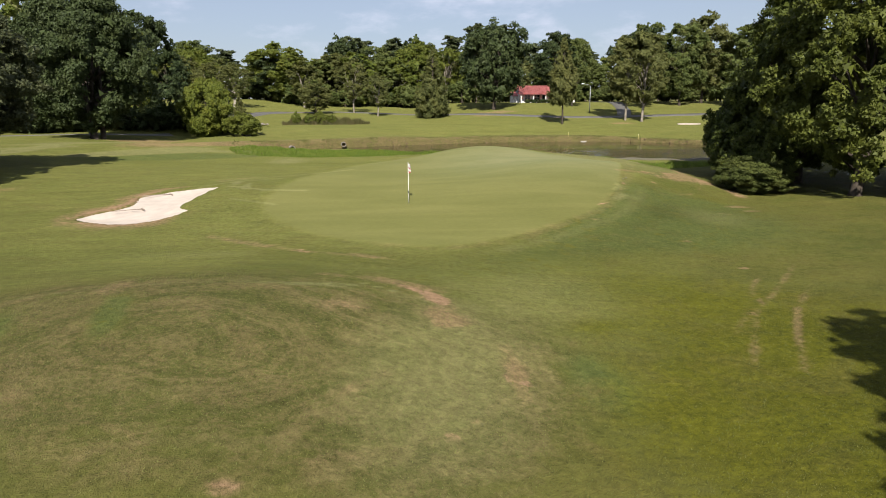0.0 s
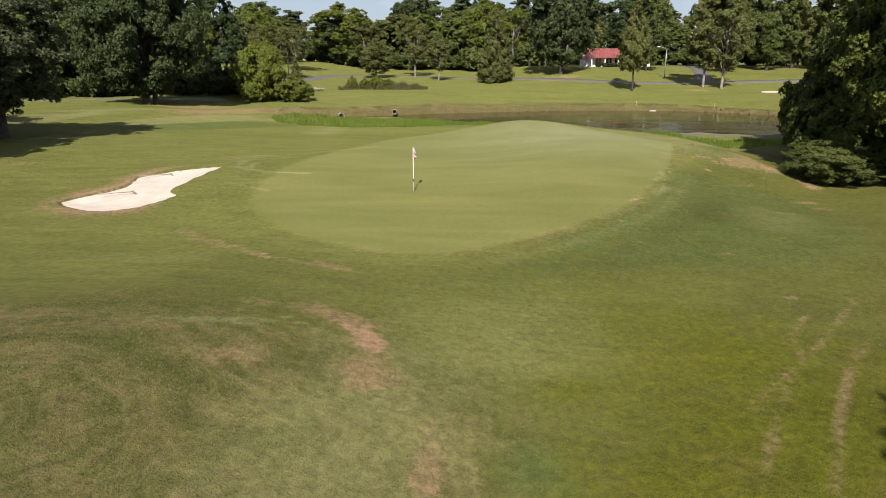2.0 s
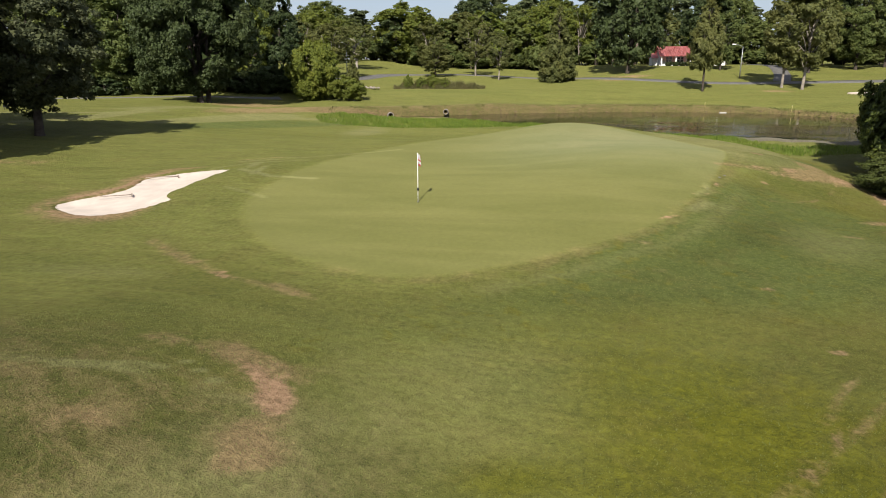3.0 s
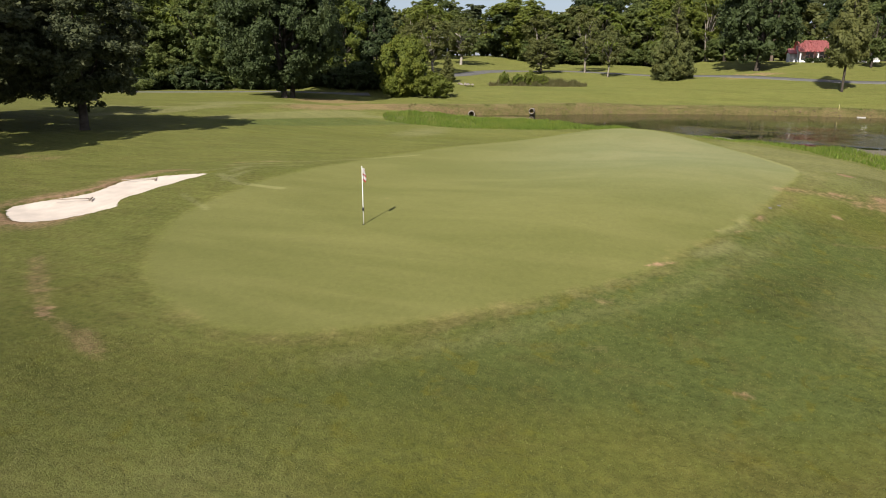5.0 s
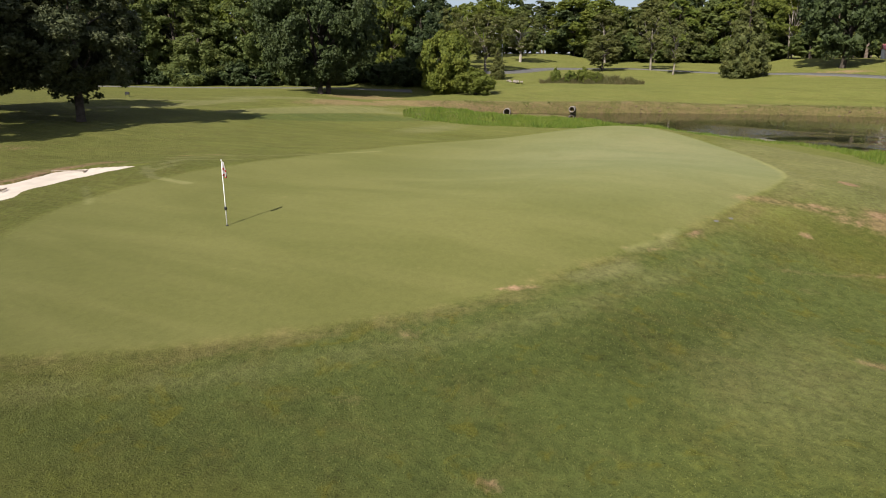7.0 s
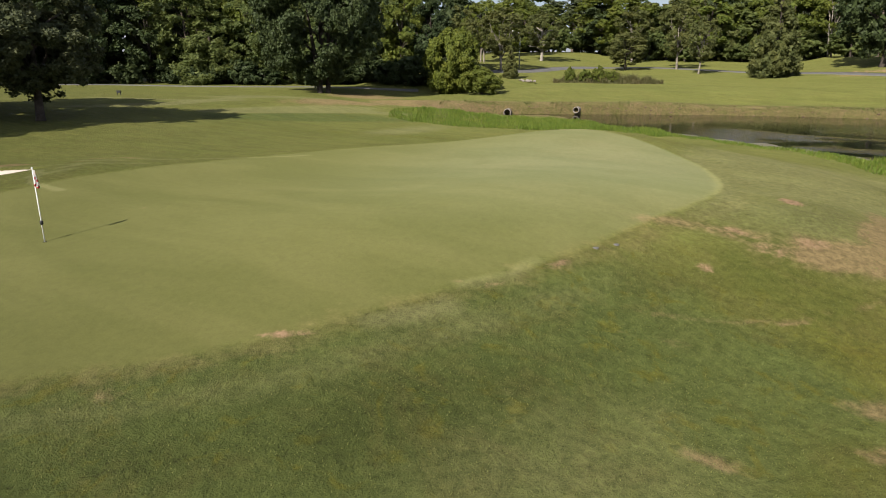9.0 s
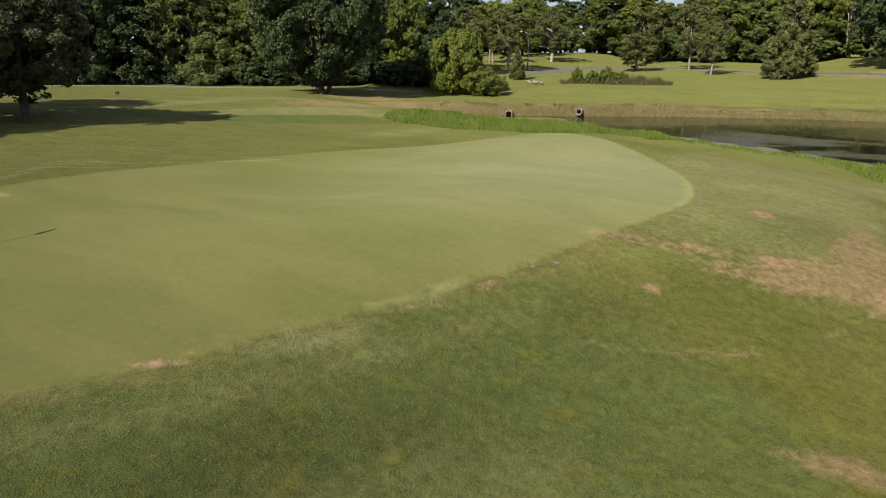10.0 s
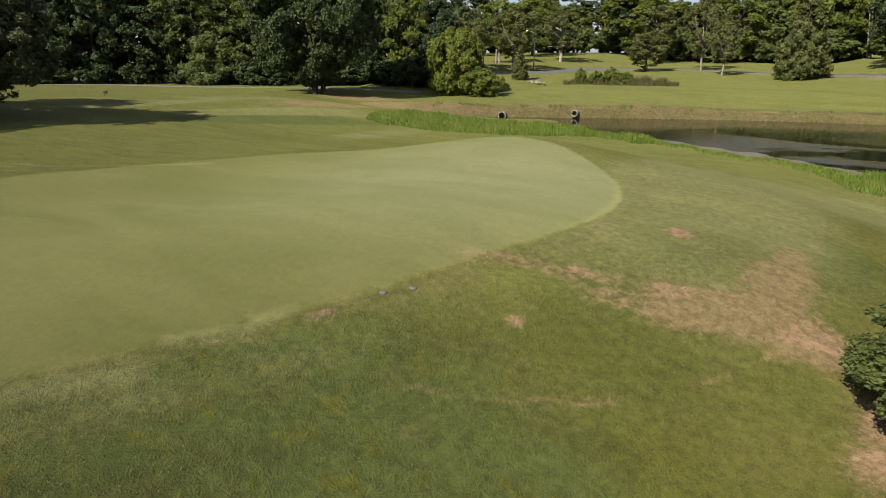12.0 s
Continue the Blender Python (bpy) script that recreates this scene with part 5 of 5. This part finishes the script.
def stalk_clump():
    rng = np.random.default_rng(8)
    n = 15000
    u = np.stack([rng.uniform(-1, 1, n), rng.normal(size=n) * 0.5], -1)
    u = u[np.hypot(u[:, 0], u[:, 1]) < 1] * np.array([8.2, 1.7])
    n = len(u)
    x, y = -17.2 + u[:, 0], 95.2 + u[:, 1] + 0.28 * u[:, 0]
    tuft = (0.5 + 0.5 * np.sin(1.3 * x + 0.6) * np.sin(0.7 * x + 2.0 * y)) * (1.1 - 0.5 * np.abs(u[:, 0]) / 8.2)
    v, f = blades(rng, x, y, rng.uniform(0.5, 2.1, n) * tuft, 0.05, 0.35)
    return tagged(new("tall_weeds", array_mesh("tall_weeds", v, f, STRAW_LEAF)), "clump of tall brownish weeds on the far bank", "weeds", kind="stuff")


stalk_clump()
for i, (x, y, tall, wide) in enumerate([(-16.4, 88.0, 2.4, 1.3), (-18.3, 87.2, 1.9, 1.0), (-20.6, 86.6, 2.3, 0.9), (-14.6, 88.6, 1.8, 1.1)]):
    plant(SHRUB[1], x, y, tall, wide, 80 * i, "weedy_shrub", "small green shrub among the tall brown weeds", "shrub", "shrubs in the weeds")


# ---- short rough grass standing up from the turf ----
def rough_grass():
    rng = np.random.default_rng(9)
    n = 330000
    x, y = rng.uniform(-14, 23, n), rng.uniform(-30, 16, n)
    along = np.abs((x - 3) * 0.79 - (y + 28) * 0.61)
    ok = (inside_distance(GREEN[::3], x, y) > 0.9) & (along < 15) & (inside_distance(BUNKER[::2], x, y) > 0.4)
    for a, b, rx, ry, turn in CLAY_FRONT + CLAY_SIDE + STRAW[:9]:
        ok &= ellipse(x, y, a, b, rx, ry, turn) < rng.uniform(0.2, 0.9, n)
    x, y = x[ok], y[ok]
    m = len(x)
    z = height(x, y) - 0.01
    a = rng.uniform(0, 2 * math.pi, m)
    side = np.stack([np.cos(a), np.sin(a), np.zeros(m)], -1) * rng.uniform(0.008, 0.018, m)[:, None]
    tip = np.stack([rng.normal(size=m) * 0.5, rng.normal(size=m) * 0.5, np.ones(m)], -1) * rng.uniform(0.018, 0.045, m)[:, None]
    foot = np.stack([x, y, z], -1)
    v = np.stack([foot - side, foot + side, foot + tip], 1).reshape(-1, 3)
    return tagged(new("rough_grass", array_mesh("rough_grass", v, np.arange(m * 3).reshape(-1, 3), GRASS_LEAF)), "short uneven rough grass round the putting green", "grass", kind="stuff")


rough_grass()


# ---- small things of the far bank ----
def hedge():
    for i in range(6):
        plant(SHRUB[5], 29.0 + 1.35 * i, 130.2 + 0.07 * i, 0.95, 1.0, 40 * i, "hedge_bush", "clipped dark green hedge bush before the house porch", "hedge", "hedge before the porch")


hedge()


def stake(x, y):
    root = tagged(new("hazard_stake"), "yellow water hazard stake by the pond", "stake", "hazard stakes")
    root.location = (x, y, ground_z(x, y))
    bm = bmesh.new()
    box(bm, -0.028, -0.028, -0.2, 0.028, 0.028, 0.66, 0.008)
    part("post", bm, YELLOW_PAINT, root)
    bm = bmesh.new()
    bmesh.ops.create_cone(bm, cap_ends=True, segments=4, radius1=0.05, radius2=0.0, depth=0.10, matrix=Matrix.Translation((0, 0, 0.71)) @ Matrix.Rotation(radians(45), 4, "Z"))
    part("tip", bm, WHITE_PAINT, root, "white painted tip")


for x, y in ((27.6, 81.8), (39.1, 78.0)):
    stake(x, y)


# low slabs for the pale spot at the far waterline
def spillway(x, y):
    root = tagged(new("shore_slab"), "low pale slabs at the pond's far edge", "slab")
    root.matrix_basis = pose(x, y, WATER_Z, 0, 0, 6)
    for i in range(3):
        bm = bmesh.new()
        x0 = (0.2, 1.3, 2.7)[i]
        box(bm, x0, 0.2 + 0.2 * i, -0.3, x0 + (1.0, 1.3, 1.1)[i], 0.8 + 0.2 * i, 0.10 + 0.03 * i, 0.02)
        part("slab", bm, PALE_STONE, root)


spillway(29.5, float(far_shore(29.5)) - 0.2)

fs = closed_curve([(51.3, 90.4), (52.6, 89.9), (54.4, 90.0), (55.8, 90.8), (54.3, 91.5), (52.4, 91.4)], 6)
bm = bmesh.new()
fs = [far_place(*p)[:2] for p in fs]
mid_x, mid_y = far_place(53.5, 90.7)[:2]
rim = [bm.verts.new((a, b, ground_z(a, b) - 0.25)) for a, b in fs]
lip = [bm.verts.new((a + (a - mid_x) * 0.05, b + (b - mid_y) * 0.10, ground_z(a, b) + 0.16)) for a, b in fs]
bm.faces.new(lip)
for i in range(len(fs)):
    j = (i + 1) % len(fs)
    bm.faces.new((rim[i], rim[j], lip[j], lip[i]))
tagged(part("far_bunker_sand", bm, SAND), "white sand of a far bunker beyond the pond", "bunker", kind="structure")


def snag(x, y):
    root = tagged(new("dead_tree"), "bleached dead tree with bare white limbs", "dead tree")
    x, y, k = far_place(x, y)
    root.location = (x, y, ground_z(x, y) - 0.1)
    rng = random.Random(3)
    bm = bmesh.new()
    tube(bm, [(0, 0, 0), (0.2, 0, 3.0), (-0.2, 0.1, 6.5)], [0.35, 0.28, 0.12], 8)
    part("trunk", bm, BONE_WOOD, root)
    for i in range(7):
        bm = bmesh.new()
        z0, side = 2.2 + 0.65 * i, 1 if i % 2 else -1
        tube(bm, [(0, 0, z0), (side * 1.2, rng.uniform(-0.5, 0.5), z0 + 0.9), (side * rng.uniform(2.2, 3.6), rng.uniform(-1, 1), z0 + rng.uniform(0.2, 1.6))], [0.15, 0.10, 0.03], 6)
        part("limb", bm, BONE_WOOD, root)


snag(-40.0, 118.0)


def far_house(x, y, turn):
    root = tagged(new("far_house"), "low pale house with a grey roof behind the trees", "house")
    x, y, k = far_place(x, y)
    root.matrix_basis = pose(x, y, ground_z(x, y) + 1.2, 0, 0, turn)
    bm = bmesh.new()
    box(bm, -6, -3.5, -1.6, 6, 3.5, 2.6)
    part("wall", bm, WHITE_PAINT, root)
    bm = bmesh.new()
    ends = [[bm.verts.new((sx, yy, zz)) for yy, zz in ((-4.1, 2.5), (0, 4.8), (4.1, 2.5), (4.1, 2.35), (0, 4.6), (-4.1, 2.35))] for sx in (-6.5, 6.5)]
    for i in range(6):
        bm.faces.new((ends[0][i], ends[0][(i + 1) % 6], ends[1][(i + 1) % 6], ends[1][i]))
    bm.faces.new(ends[0][::-1])
    bm.faces.new(ends[1])
    part("roof", bm, ASPHALT, root, "grey shingle roof")
    for xx in (-3.8, 0.2, 3.8):
        bm = bmesh.new()
        box(bm, xx - 0.7, -3.56, 0.9, xx + 0.7, -3.502, 2.1, 0.01)
        part("window", bm, DARK_GLASS, root)


far_house(-8.5, 166.0, 8)
for i in range(5):
    plant(SHRUB[4], -15.0 + 3.3 * i, 160.5 + (i % 2), 4.6, 3.4, 65 * i, "thicket_shrub", "dark thicket shrub before the far house", "shrub", "thicket under the distant trees")


def bank_stones():
    """Stones and clods along the clay bank."""
    rng = np.random.default_rng(12)
    vs, fs, base = [], [], 0
    octa = np.array([(1, 0, 0), (-1, 0, 0), (0, 1, 0), (0, -1, 0), (0, 0, 1), (0, 0, -1)], float)
    tri = np.array([(0, 2, 4), (2, 1, 4), (1, 3, 4), (3, 0, 4), (2, 0, 5), (1, 2, 5), (3, 1, 5), (0, 3, 5)])
    spots = rng.uniform(-22, 50, 26)
    for i in range(900):
        x = rng.choice(spots) + rng.normal() * 1.6 if i % 2 else rng.uniform(-22, 50)
        y = float(far_shore(x)) + rng.uniform(-0.5, 0.9)
        s = rng.uniform(0.03, 0.10) if i % 12 else rng.uniform(0.1, 0.2)
        v = octa * s * rng.uniform(0.5, 1.3, (6, 3)) * np.array([1.3, 1, 0.6])
        z = float(height(np.array([x]), np.array([y]))[0])
        vs.append(v + np.array([x, y, z + 0.2 * s]))
        fs.append(tri + base)
        base += 6
    return tagged(new("bank_stones", array_mesh("bank_stones", np.vstack(vs), np.vstack(fs), CLAY)), "reddish stones and clods along the pond bank", "stones", kind="stuff")


bank_stones()


def bank_weeds():
    rng = np.random.default_rng(13)
    n = 9000
    x = rng.uniform(-26, 52, n)
    y = far_shore(x) + rng.normal(size=n) * 0.6 + 1.4
    keep = np.array([noise.noise((a * 0.35, b * 0.6, 4.0)) for a, b in zip(x, y)]) + rng.normal(size=n) * 0.15 > -0.05
    x, y = x[keep], y[keep]
    v, f = blades(rng, x, y, rng.uniform(0.06, 0.34, len(x)), 0.022, 0.6)
    return tagged(new("bank_weeds", array_mesh("bank_weeds", v, f, GRASS_LEAF)), "straw-coloured weeds along the top of the clay bank", "weeds", kind="stuff")


bank_weeds()


def tee_marker(x, y):
    root = tagged(new("tee_sign"), "small dark tee sign on two legs on the fairway", "sign")
    root.location = (x, y, ground_z(x, y))
    for sx in (-0.3, 0.3):
        bm = bmesh.new()
        tube(bm, [(sx, 0, -0.1), (sx, 0, 0.4)], [0.03, 0.03], 8)
        part("leg", bm, DARK_METAL, root)
    bm = bmesh.new()
    box(bm, -0.36, -0.06, 0.25, 0.36, 0.06, 0.55, 0.02)
    part("board", bm, DARK_METAL, root)


tee_marker(-53.5, 34.6)


def rock_pile(x, y):
    """A heap of pale stones: each stone is a rough lump of its own."""
    root = tagged(new("rock_pile"), "small heap of pale stones on the grass by the bushes", "rocks")
    x, y, k = far_place(x, y)
    root.location = (x, y, ground_z(x, y))
    rng = random.Random(21)
    for i in range(14):
        bm = bmesh.new()
        s = rng.uniform(0.16, 0.34)
        bmesh.ops.create_icosphere(bm, subdivisions=1, radius=s)
        for v in bm.verts:
            v.co *= rng.uniform(0.75, 1.15)
            v.co.z *= 0.7
            v.co += Vector((rng_place[i][0], rng_place[i][1], 0.10 + 0.16 * (i % 3 == 0)))
        part("stone", bm, CONCRETE, root)


rng_place = [(1.5 * math.cos(2.4 * i) * (i / 14) ** 0.5, 0.8 * math.sin(2.4 * i) * (i / 14) ** 0.5) for i in range(14)]
rock_pile(-28.3, 88.6)
plant(CEDAR[0], -32.0, 89.5, 5.4, 1.5, 30, "young_cedar", "young blue-green cedar beside the round bush", "cedar")
